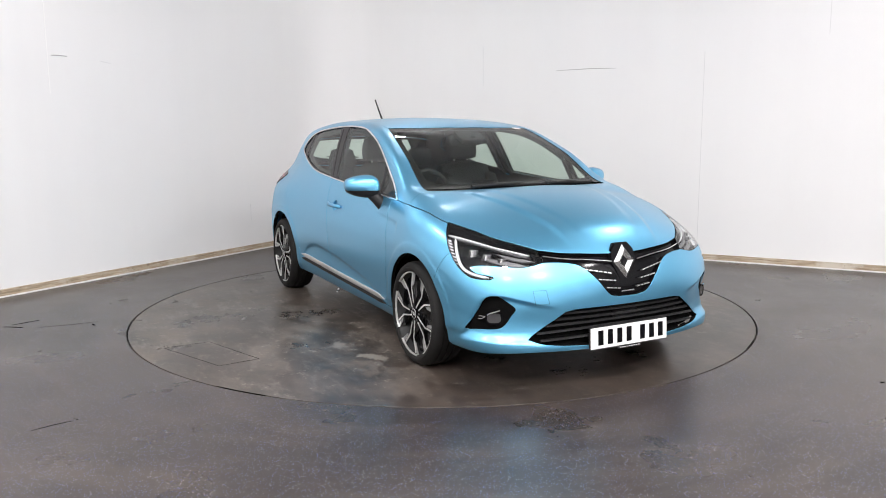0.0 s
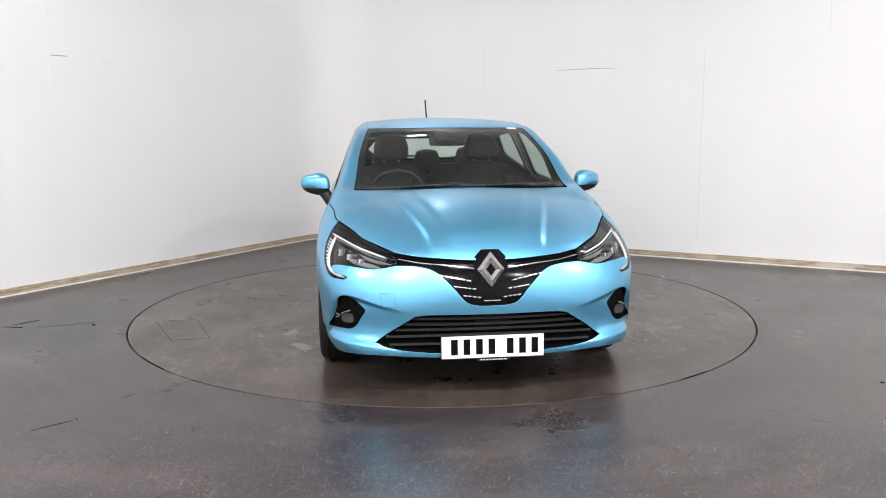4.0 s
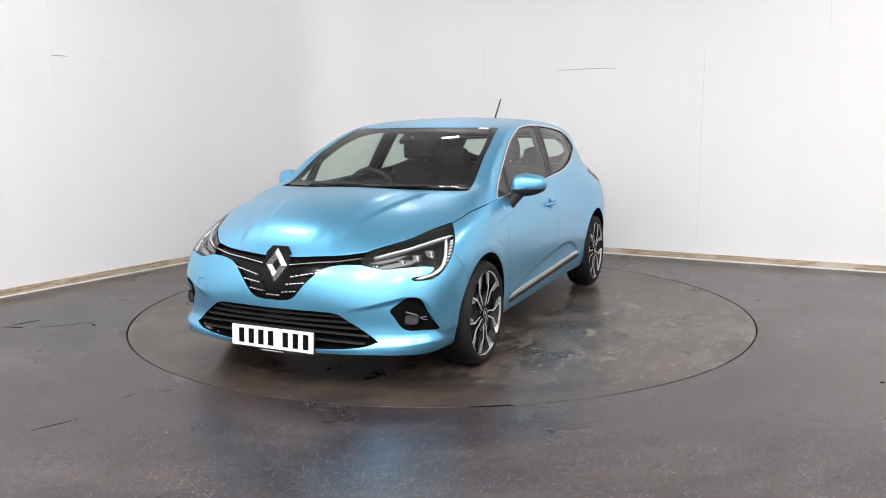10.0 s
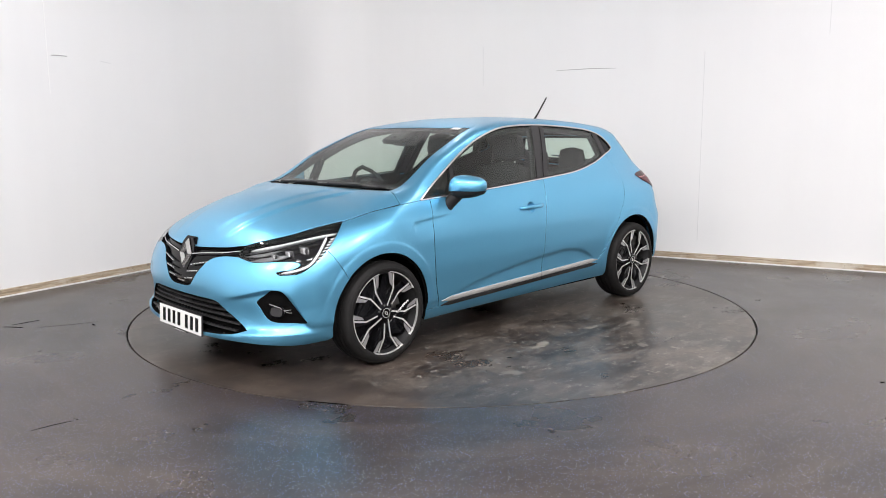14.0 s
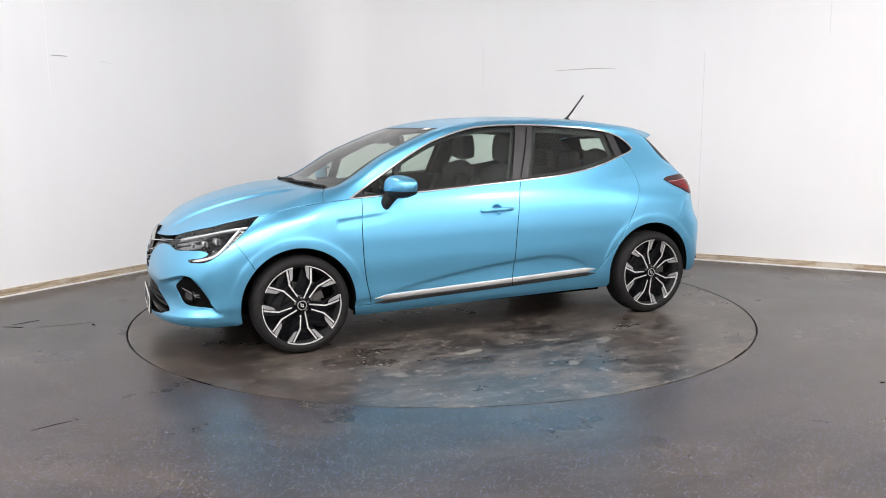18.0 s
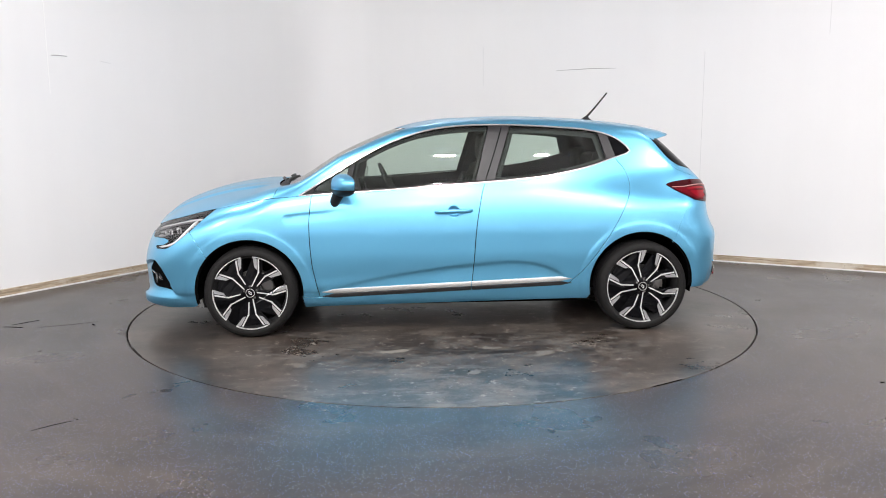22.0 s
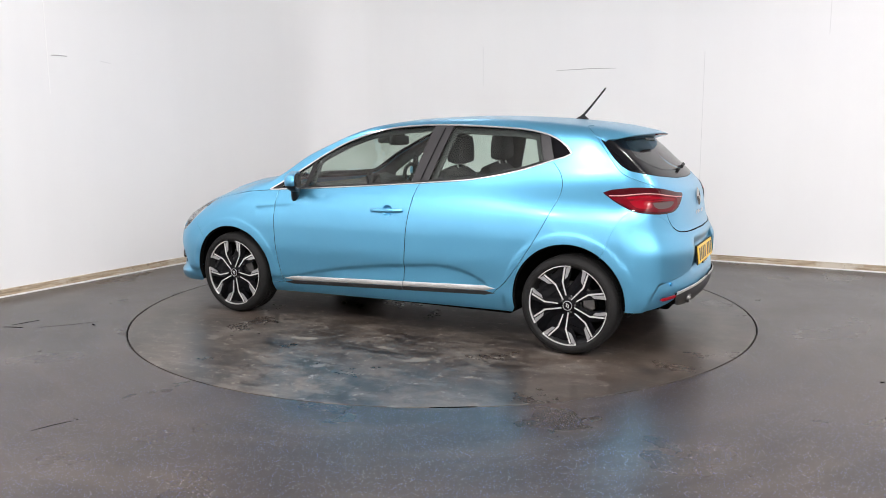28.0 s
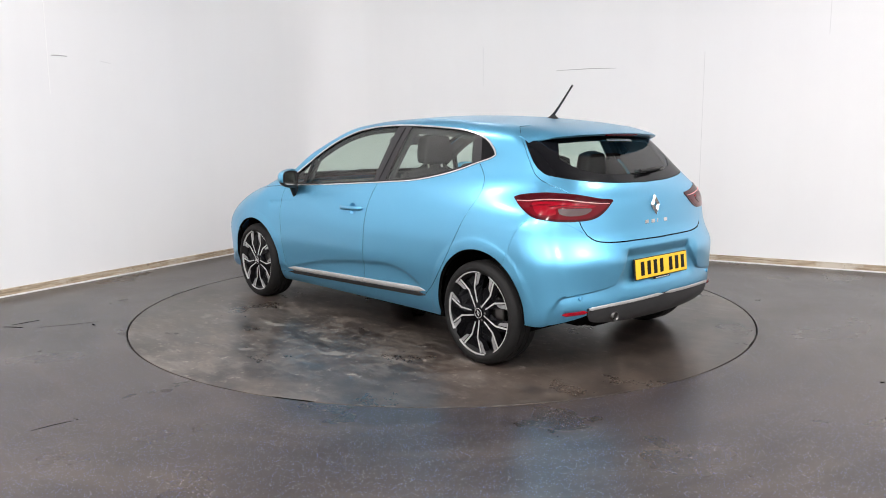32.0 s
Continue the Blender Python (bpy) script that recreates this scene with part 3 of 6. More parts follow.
def chain(*lines):
    """Lines joined into one outline, each turned so that it goes on from the one before."""
    out = [np.asarray(lines[0])]
    if len(lines) > 1:
        nxt = np.asarray(lines[1])
        if min(np.linalg.norm(out[0][0] - nxt[0]), np.linalg.norm(out[0][0] - nxt[-1])) < min(np.linalg.norm(out[0][-1] - nxt[0]), np.linalg.norm(out[0][-1] - nxt[-1])):
            out[0] = out[0][::-1]
    for l in lines[1:]:
        l = np.asarray(l)
        out.append(l if np.linalg.norm(l[0] - out[-1][-1]) <= np.linalg.norm(l[-1] - out[-1][-1]) else l[::-1])
    p = np.vstack(out)
    keep = [0] + [i for i in range(1, len(p)) if np.linalg.norm(p[i] - p[i - 1]) > 0.002]
    p = p[keep]
    return p[:-1] if np.linalg.norm(p[0] - p[-1]) < 0.002 else p


def flip(p):
    return np.asarray(p) * np.array([1.0, -1.0, 1.0])


def both(half):
    """An outline across the car from its left half, which runs from the middle line to the middle line."""
    return chain(half, flip(half)[::-1])


def inside(q, loops):
    hit = np.zeros(len(q), bool)
    for L in loops:
        a, b = L, np.roll(L, -1, axis=0)
        for (x0, y0), (x1, y1) in zip(a, b):
            if y0 != y1:
                cross = ((y0 > q[:, 1]) != (y1 > q[:, 1])) & (q[:, 0] < (x1 - x0) * (q[:, 1] - y0) / (y1 - y0) + x0)
                hit ^= cross
    return hit


def thicken_loop(q, gap=0.02):
    """Adds points to a loop where they lie too far apart."""
    rows = []
    for a, b in zip(q, np.roll(q, -1, axis=0)):
        n = max(1, int(np.ceil(np.linalg.norm(b - a) / gap)))
        rows += [a + (b - a) * i / n for i in range(n)]
    return np.array(rows)


def inset(q, d, hole):
    """Moves a loop's points inwards (a hole's outwards) by d."""
    area = np.sum(q[:, 0] * np.roll(q[:, 1], -1) - q[:, 1] * np.roll(q[:, 0], -1))
    t = np.roll(q, -1, axis=0) - np.roll(q, 1, axis=0)
    t /= np.maximum(np.linalg.norm(t, axis=1, keepdims=True), 1e-9)
    n = np.stack([-t[:, 1], t[:, 0]], -1) * np.sign(area) * (-1 if hole else 1)
    return q + n * d


from mathutils.geometry import delaunay_2d_cdt


def panel_data(name, chart, loops, gap=0.0034, off=0.0, depth=0.018, grid=0.022, flange=0.010, press=None, even=0.006, folds=()):
    """The mesh of a sheet on the skin inside the first loop and outside the rest, with turned-in edges.
    press: a function of places that gives how far they are pushed out along the normal."""
    qs = [inset(thicken_loop(chart.flat(np.asarray(L))), gap, i > 0) for i, L in enumerate(loops)]
    lo, hi = qs[0].min(0), qs[0].max(0)
    gx, gy = np.meshgrid(np.arange(lo[0], hi[0], grid), np.arange(lo[1], hi[1], grid), indexing="ij")
    gx = gx + (np.arange(gx.shape[1]) % 2) * grid * 0.5
    g = np.stack([gx.ravel(), gy.ravel()], -1)
    g = g[inside(g, qs)]
    edge = np.vstack(qs)
    # lines along which the sheet folds: a pair of edges on either side of each
    fold_edges, fold_pts, at = [], [], len(edge)
    for places, half in folds:
        f = chart.flat(np.asarray(places))
        t = np.gradient(f, axis=0)
        t /= np.maximum(np.linalg.norm(t, axis=1, keepdims=True), 1e-9)
        for d in half:
            c = f + np.stack([-t[:, 1], t[:, 0]], -1) * d
            ok = inside(c, qs) & (np.min(np.linalg.norm(c[:, None] - edge[None], axis=2), axis=1) > 0.004)
            last = None
            for i in range(len(c)):
                if ok[i]:
                    fold_pts.append(c[i])
                    if last == i - 1:
                        fold_edges.append((at - 1, at))
                    last, at = i, at + 1
    if fold_pts:
        edge_all = np.vstack([edge, fold_pts])
    else:
        edge_all = edge
    if len(g):
        near = np.concatenate([np.min(np.linalg.norm(c[:, None] - edge_all[None], axis=2), axis=1) for c in np.array_split(g, max(1, len(g) // 400))])
        g = g[near > grid * 0.45]
    pts = np.vstack([edge_all, g])
    es, k = list(fold_edges), 0
    for q in qs:
        es += [(k + i, k + (i + 1) % len(q)) for i in range(len(q))]
        k += len(q)
    v2, _, tris, *_ = delaunay_2d_cdt([Vector(p) for p in pts], es, [], 0, 1e-7)
    v2 = np.array([tuple(v) for v in v2])
    tris = np.array([t for t in tris if len(t) == 3])
    tris = tris[inside(v2[tris].mean(1), qs)]
    p = chart.place(v2)
    n = normals(p, even)
    p = p + n * off
    if press is not None:
        lift = press(p)
        p = p + n * lift[:, None]
        # the pressed shape's own shading
        fn = np.cross(p[tris[:, 1]] - p[tris[:, 0]], p[tris[:, 2]] - p[tris[:, 0]])
        fn *= np.sign(np.sum(fn * n[tris[:, 0]], axis=1))[:, None]
        acc = np.zeros_like(p)
        for i in range(3):
            np.add.at(acc, tris[:, i], fn)
        n2 = acc / np.maximum(np.linalg.norm(acc, axis=1, keepdims=True), 1e-12)
        flat = np.abs(lift) < 1e-5
        n = np.where(flat[:, None], n, n2)
    fn = np.cross(p[tris[:, 1]] - p[tris[:, 0]], p[tris[:, 2]] - p[tris[:, 0]])
    wrong = np.sum(fn * n[tris[:, 0]], axis=1) < 0
    tris[wrong] = tris[wrong][:, ::-1]
    V, Fc, N, slot = [p], [tuple(t) for t in tris], [n[list(t)] for t in tris], [0] * len(tris)
    k = len(p)
    for q in qs if depth > 0 else []:
        # the mesh's own points along this loop
        idx = np.array([int(np.argmin(np.sum((v2 - c) ** 2, axis=1))) for c in q])
        P, Nn = p[idx], n[idx]
        t = np.roll(P, -1, axis=0) - np.roll(P, 1, axis=0)
        outw = np.cross(t, Nn)
        outw /= np.maximum(np.linalg.norm(outw, axis=1, keepdims=True), 1e-9)
        probe = chart.flat(P + outw * 0.004)
        if inside(probe, qs).mean() > 0.5:
            outw = -outw
        m = len(q)
        soft = Nn * 0.6 + outw * 0.8
        V += [P + outw * 0.0012 - Nn * 0.0018, P + outw * 0.0012 - Nn * depth, P + outw * flange - Nn * depth]
        rings = [idx, k + np.arange(m), k + m + np.arange(m), k + 2 * m + np.arange(m)]
        for a, na, nb, sl in ((0, Nn, soft, 0), (1, outw, outw, 1), (2, Nn, Nn, 1)):
            for i in range(m):
                j = (i + 1) % m
                f = (int(rings[a][i]), int(rings[a][j]), int(rings[a + 1][j]), int(rings[a + 1][i]))
                if len(set(f)) == 4:
                    Fc.append(f), N.append(np.array([na[i], na[j], nb[j], nb[i]])), slot.append(sl)
        k += 3 * m
    V = np.vstack(V)
    faces, shade = [], []
    for f, nn in zip(Fc, N):
        a, b, c = V[f[0]], V[f[1]], V[f[2]]
        if np.dot(np.cross(b - a, c - a), nn.sum(0)) < 0:
            f, nn = f[::-1], nn[::-1]
        faces.append(f), shade.append(nn / np.maximum(np.linalg.norm(nn, axis=1, keepdims=True), 1e-9))
    return V, shade, faces, slot


def skin_mesh(name, data, mats, s=1):
    """The mesh of panel data, or of its mirror image (s = -1)."""
    V, N, faces, slot = data
    if s < 0:
        V, N, faces = flip(V), [flip(a[::-1]) for a in N], [f[::-1] for f in faces]
    return mesh_of(name, V, faces, mats, slot, lnormals=np.vstack(N))


def panel(name, chart, loops, mats, parent, label="", sides=1, **kw):
    """One panel, or with sides=2 the left one and its mirror image."""
    mats = mats if isinstance(mats, (list, tuple)) else [mats, DARK]
    data = panel_data(name, chart, loops, **kw)
    return [child(name, skin_mesh(name, data, mats, s), parent, label) for s in ((1, -1) if sides == 2 else (1,))]


# ---- the car ----
car = tagged(new("car"), "light blue metallic five-door hatchback standing on turntable", "car")

split = side_line([(-0.248, 0.995), (-0.222, 0.92), (-0.186, 0.72), (-0.167, 0.496), (-0.150, 0.297)])
door_front = side_line([(0.885, 0.925), (0.902, 0.733), (0.889, 0.475), (0.845, 0.255)])
door_rear = side_line([(-1.125, 1.147), (-1.188, 1.070), (-1.212, 0.975), (-1.180, 0.870), (-1.068, 0.660), (-0.915, 0.440), (-0.80, 0.327)])
belt_f = side_line([(0.885, 0.925), (0.342, 0.955), (-0.248, 0.995)])
belt_r = side_line([(-0.248, 0.995), (-0.627, 1.027), (-0.92, 1.083), (-1.125, 1.147)])
belt_tip = side_line([(-1.125, 1.147), (-1.20, 1.170), (-1.235, 1.190)])
low_f, low_r = side_line([(0.845, 0.255), (-0.150, 0.297)]), side_line([(-0.150, 0.297), (-0.80, 0.327)])
window_top = side_line([(-1.235, 1.190), (-1.20, 1.232), (-1.12, 1.285), (-0.985, 1.324), (-0.794, 1.346), (-0.414, 1.366), (-0.112, 1.362), (0.113, 1.336), (0.338, 1.270),
                        (0.526, 1.182), (0.715, 1.071), (0.867, 0.979), (0.964, 0.921)])
belt_nose = side_line([(0.964, 0.921), (0.885, 0.925)])
hood_side = side_line([(1.13, 0.908), (1.25, 0.890), (1.37, 0.868), (1.504, 0.838)])
lamp_top = line([(1.504, 0.755, 0.838), (1.648, 0.690, 0.812), (1.767, 0.629, 0.771), (1.86, 0.55, 0.738), (1.935, 0.469, 0.705)])
hood_nose = line([(1.935, 0.469, 0.705), (1.99, 0.342, 0.692), (2.035, 0.133, 0.683), (2.04, 0, 0.683)])
cowl = plan_line([(1.170, 0), (1.155, 0.3), (1.118, 0.55), (1.085, 0.665)])
cowl_end = line([cowl[-1], (1.11, 0.74, 0.955), hood_side[0]])
screen_low = plan_line([(1.115, 0), (1.10, 0.3), (1.065, 0.55), (1.04, 0.665)])
pillar_foot = line([cowl[-1], screen_low[-1]])
screen_side = plan_line([(1.04, 0.665), (0.65, 0.617), (0.266, 0.553)])
screen_top = plan_line([(0.266, 0.553), (0.325, 0.3), (0.345, 0)])
roof_side = plan_line([(0.266, 0.553), (-0.3, 0.552), (-0.9, 0.545), (-1.28, 0.515)])
roof_back = plan_line([(-1.28, 0.515), (-1.34, 0.3), (-1.36, 0)])
roof_front = screen_top
gate_side = line([(-1.28, 0.515, 1.345), (-1.375, 0.598, 1.283), (-1.50, 0.662, 1.135), (-1.545, 0.672, 1.088), (-1.63, 0.650, 1.035), (-1.74, 0.614, 0.985), (-1.785, 0.60, 0.88), (-1.80, 0.59, 0.82), (-1.83, 0.56, 0.765)])
gate_low = line([(-1.83, 0.56, 0.765), (-1.85, 0.51, 0.737), (-1.88, 0.43, 0.728), (-1.90, 0.3, 0.724), (-1.91, 0, 0.72)])
bumper_seam_r = line([(-1.83, 0.56, 0.765), (-1.80, 0.65, 0.82), (-1.72, 0.76, 0.865), (-1.64, 0.81, 0.875), (-1.56, 0.86, 0.78), (-1.51, 0.87, 0.66), (-1.479, 0.87, 0.593)])
lamp_out = line([(1.504, 0.755, 0.838), (1.56, 0.79, 0.785), (1.619, 0.815, 0.735), (1.665, 0.825, 0.695)])
lamp_hook = line([(1.665, 0.825, 0.695), (1.715, 0.822, 0.650), (1.77, 0.80, 0.605), (1.825, 0.779, 0.580), (1.885, 0.715, 0.572)])
hook_in = line([(1.885, 0.715, 0.572), (1.895, 0.70, 0.588), (1.84, 0.765, 0.606), (1.805, 0.785, 0.632), (1.83, 0.75, 0.640)])
lamp_low = line([(1.83, 0.75, 0.640), (1.891, 0.679, 0.637), (1.954, 0.572, 0.632), (1.99, 0.466, 0.657)])
lamp_tip = line([(1.99, 0.466, 0.657), (1.97, 0.462, 0.685), (1.935, 0.469, 0.705)])
grille_low = line([(1.99, 0.466, 0.657), (2.02, 0.37, 0.655), (2.048, 0.285, 0.635), (2.075, 0.20, 0.562), (2.09, 0.13, 0.487), (2.09, 0.07, 0.468), (2.095, 0, 0.466)])
seam_f = side_line([(1.665, 0.695), (1.60, 0.60), (ARCH_F[0] + ARCH_F[2] * math.cos(radians(42)), ARCH_F[1] + ARCH_F[2] * math.sin(radians(42)))])


def foot(hole, a):
    return hole[0] + hole[2] * math.cos(radians(a)), hole[1] + hole[2] * math.sin(radians(a))


sill_front, sill_back = (0.945, 0.187), (-0.925, 0.219)
arch_r_low = side_line([sill_back, foot(ARCH_R, -12)])
door_side_low = side_line([(0.845, 0.255), foot(ARCH_F, 187)])

# body in panels
panel("bonnet", PLAN, [both(chain(cowl, cowl_end, hood_side, lamp_top, hood_nose))], PAINT, car, grid=0.013, even=0.007, folds=[(plan_line([(x, s * float(bonnet_fold(x))) for x in np.linspace(1.19, 2.0, 40)], 0.014), (0.026, 0.016, 0.005, -0.006, -0.016, -0.026)) for s in (1, -1)])
panel("roof", PLAN, [both(chain(roof_front, roof_side, roof_back))], PAINT, car, gap=0.0015, even=0.015)
panel("windscreen", PLAN, [both(chain(screen_low, screen_side, screen_top))], [GLASS, GLOSS_BLACK], car, "clear curved windscreen", off=-0.003, depth=0.005, flange=0.004, even=0.04)
panel("cowl", PLAN, [both(chain(cowl, pillar_foot, screen_low))], BLACK, car, "black plastic cowl", off=-0.012, gap=0.0)
mark_fold = [(side_line([(x, 0.815 + (x - 0.9) * -0.09) for x in np.linspace(1.07, 0.64, 40)], 0.012), (0.004, -0.001, -0.005, -0.010, -0.020)), (side_line([(1.060, 0.79), (1.059, 0.795), (1.058, 0.803)], 0.004), (-0.009, 0.0, 0.009))]


def lip_fold(arch, a, b):
    return [(side_line([(arch[0] + (arch[2] + d) * math.cos(math.radians(k)), arch[1] + (arch[2] + d) * math.sin(math.radians(k))) for k in np.linspace(a, b, 70)], 0.012), (0.0,)) for d in (0.051, 0.058, 0.066, 0.073)]


panel("fender", WRAP, [chain(hood_side, lamp_out, seam_f, arc(ARCH_F, 42, 187), door_side_low, door_front, belt_nose, side_line([(0.964, 0.921), (1.13, 0.908)]))], PAINT, car, sides=2, grid=0.018, folds=mark_fold + lip_fold(ARCH_F, 50, 172))
fold_x = np.linspace(0.80, -0.86, 120)
foot_fold = [(side_line([(x, float(door_crease(x))) for x in fold_x], 0.012), (0.007, 0.001, -0.006, -0.014, -0.028, -0.05))]
CUP = side_line([(-0.035, 0.812), (-0.036, 0.812)])[0]


def handle_cup(p):
    r = np.hypot(p[:, 0] - CUP[0], (p[:, 2] - CUP[2]) * 1.05)
    return -0.016 * (1 - step01(r, 0.022, 0.044))


cup_rings = [(side_line([(CUP[0] + r * math.cos(a), CUP[2] + r / 1.05 * math.sin(a)) for a in np.linspace(0, 2 * math.pi, 40)], 0.006), (0.0,)) for r in (0.044, 0.036, 0.028, 0.021)]
doors_f = panel("front_door", WRAP, [chain(belt_f, split, low_f, door_front)], PAINT, car, sides=2, grid=0.014, folds=foot_fold + cup_rings + mark_fold[:1], press=handle_cup)
doors_r = panel("rear_door", WRAP, [chain(belt_r, door_rear, low_r, split)], PAINT, car, sides=2, grid=0.014, folds=foot_fold)
panel("body_side", WRAP, [chain(window_top, belt_tip, door_rear, low_r, low_f, door_side_low, side_line([foot(ARCH_F, 187), sill_front]), side_line([sill_front, sill_back]), arch_r_low, arc(ARCH_R, -12, 125),
                                bumper_seam_r[::-1], gate_side, roof_side, screen_side, pillar_foot, cowl_end, side_line([(1.13, 0.908), (0.964, 0.921)]))], PAINT, car, sides=2, grid=0.018, gap=0.0018, folds=lip_fold(ARCH_R, 20, 160))
fog_hole = line([(1.940, 0.706, 0.503), (1.975, 0.672, 0.473), (2.0, 0.637, 0.437), (1.985, 0.654, 0.400), (1.965, 0.682, 0.352), (1.94, 0.718, 0.331), (1.86, 0.785, 0.322), (1.795, 0.814, 0.316), (1.825, 0.803, 0.365), (1.865, 0.787, 0.425), (1.895, 0.764, 0.482), (1.912, 0.744, 0.500), (1.940, 0.706, 0.503)])
intake = both(chain(line([(2.08, 0, 0.425), (2.075, 0.30, 0.425), (2.06, 0.385, 0.416)]), line([(2.06, 0.385, 0.416), (2.03, 0.48, 0.35), (2.0, 0.575, 0.275)]), line([(2.0, 0.575, 0.275), (2.04, 0.48, 0.248), (2.09, 0.26, 0.232), (2.1, 0, 0.23)])))
bumper_low = line([(1.665, 0.83, 0.190), (1.83, 0.765, 0.204), (1.96, 0.67, 0.219), (2.05, 0.50, 0.220), (2.09, 0.26, 0.215), (2.1, 0, 0.212)])


def brow_line(y):
    return spline(y, [(0.3, 0.43), (0.47, 0.452), (0.554, 0.471), (0.647, 0.496), (0.70, 0.508), (0.735, 0.509), (0.765, 0.494), (0.797, 0.428), (0.822, 0.311), (0.834, 0.25)])


def blade_line(y):
    return spline(y, [(0.0, 0.226), (0.3, 0.233), (0.5, 0.250), (0.6, 0.261), (0.7, 0.264), (0.82, 0.266), (0.9, 0.266)])


def front_fold(fn, a, b, s):
    y = np.linspace(a, b, 60)
    o = np.stack([np.full(60, 0.9), np.zeros(60), fn(y)], -1)
    d = np.stack([NOSE(y, fn(y)) - 0.9, y * s, np.zeros(60)], -1)
    return curve(meet(o, d / np.linalg.norm(d, axis=1, keepdims=True)), 0.011)


def cheek(p):
    """Hollows beside the fog lamps and the blade under them."""
    y, z = np.abs(p[:, 1]), p[:, 2]
    brow, blade = brow_line(y), blade_line(y)
    hollow = -0.020 * step01(y, 0.42, 0.62) * (1 - step01(y, 0.815, 0.835)) * step01(brow - z, 0.0, 0.022) * step01(z - blade, 0.0, 0.045)
    lip = 0.0045 * step01(y, 0.27, 0.42) * step01(blade - z, -0.010, 0.002) * (1 - step01(y, 0.815, 0.838)) * step01(z, 0.192, 0.240)
    return hollow + lip


panel("front_bumper", FRONT, [both(chain(grille_low[::-1], lamp_low, hook_in, lamp_hook, seam_f, arc(ARCH_F, 42, -14), bumper_low)), chain(fog_hole), flip(chain(fog_hole)), intake], PAINT, car, depth=0.03, grid=0.0135, press=cheek, gap=0.001, folds=[(front_fold(brow_line, 0.40, 0.826, s), (0.010 * s, 0.001 * s, -0.007 * s, -0.014 * s, -0.022 * s, -0.032 * s)) for s in (1, -1)] + [(front_fold(blade_line, 0.28, 0.83, s), (-0.017 * s, -0.007 * s, 0.0, 0.007 * s, 0.017 * s, 0.028 * s)) for s in (1, -1)])
rear_glass = both(chain(line([(-1.47, 0, 1.30), (-1.455, 0.30, 1.295), (-1.39, 0.585, 1.270)]), line([(-1.39, 0.585, 1.270), (-1.490, 0.640, 1.176), (-1.54, 0.650, 1.130)]),
                        line([(-1.54, 0.650, 1.130), (-1.60, 0.628, 1.092), (-1.697, 0.526, 1.062), (-1.765, 0.279, 1.038), (-1.785, 0, 1.028)])))
panel("tailgate", REAR, [both(chain(plan_line([(-1.36, 0), (-1.34, 0.3), (-1.28, 0.515)]), gate_side, gate_low)), rear_glass], PAINT, car)
clear_back = both(chain(line([(-1.51, 0, 1.262), (-1.50, 0.30, 1.258), (-1.475, 0.43, 1.235)]), line([(-1.475, 0.43, 1.235), (-1.55, 0.50, 1.16), (-1.575, 0.50, 1.13)]),
                        line([(-1.575, 0.50, 1.13), (-1.66, 0.42, 1.09), (-1.71, 0.25, 1.066), (-1.725, 0, 1.058)])))
panel("rear_window", REAR, [clear_back], [GLASS, GLOSS_BLACK], car, "dark-edged rear window", off=0.001, depth=0.005, even=0.04)
panel("rear_window_border", REAR, [rear_glass, clear_back], GLOSS_BLACK, car, "glossy black rear window border", gap=0.0005, off=0.001, depth=0.008)
strip_z = line([(-1.87, 0.60, 0.376), (-1.90, 0.447, 0.387), (-1.93, 0.139, 0.394), (-1.935, 0, 0.395)])
corner_r = line([(-1.87, 0.60, 0.376), (-1.868, 0.60, 0.338)])
foot_r = line([(-1.868, 0.60, 0.338), (-1.844, 0.645, 0.325), (-1.78, 0.744, 0.300), (-1.70, 0.80, 0.285)])
bumper_foot = line([(-1.70, 0.80, 0.285), (-1.625, 0.845, 0.285)])


def recess_edge(z):
    return spline(z, [(0.36, 0.80), (0.42, 0.775), (0.450, 0.745), (0.463, 0.66), (0.472, 0.585), (0.488, 0.464), (0.536, 0.392), (0.617, 0.335), (0.685, 0.310)])


def rear_fold(s):
    z = np.linspace(0.37, 0.69, 80)
    y = recess_edge(z)
    o = np.stack([np.full(80, -0.9), np.zeros(80), z], -1)
    d = np.stack([TAIL(y, z) + 0.9, y * s, np.zeros(80)], -1)
    return curve(meet(o, d / np.linalg.norm(d, axis=1, keepdims=True)), 0.011)


def plate_recess(p):
    """The rear bumper's hollow round the number plate."""
    e = recess_edge(p[:, 2])
    roof = 1 - step01(p[:, 2], 0.640, 0.69)
    deep = 0.017 * (1 - step01(np.abs(p[:, 1]), 0.30, 0.40)) * step01(p[:, 2], 0.46, 0.50)
    return -(0.020 * step01(e - np.abs(p[:, 1]), 0.0, 0.022) * (0.45 + 0.55 * step01(p[:, 2], 0.40, 0.55)) + deep) * roof


panel("rear_bumper", REAR, [both(chain(gate_low[::-1], bumper_seam_r, arc(ARCH_R, 125, 184), bumper_foot, foot_r[::-1], corner_r, strip_z))], PAINT, car, depth=0.03, grid=0.016, press=plate_recess, gap=0.001, folds=[(rear_fold(s), (-0.010 * s, 0.0, 0.006 * s, 0.013 * s, 0.021 * s, 0.030 * s)) for s in (1, -1)] + [(line([(-1.90, y, 0.681) for y in np.linspace(-0.34, 0.34, 30)], 0.012), (-0.010, 0.0, 0.010))])
diff_low = line([(-1.868, 0.60, 0.338), (-1.855, 0.56, 0.304), (-1.88, 0.41, 0.280), (-1.90, 0.16, 0.268), (-1.90, 0, 0.265)])
panel("diffuser", REAR, [both(chain(strip_z[::-1], corner_r, diff_low))], VALANCE, car, "dark grey plastic rear valance", gap=0.001, depth=0.02)

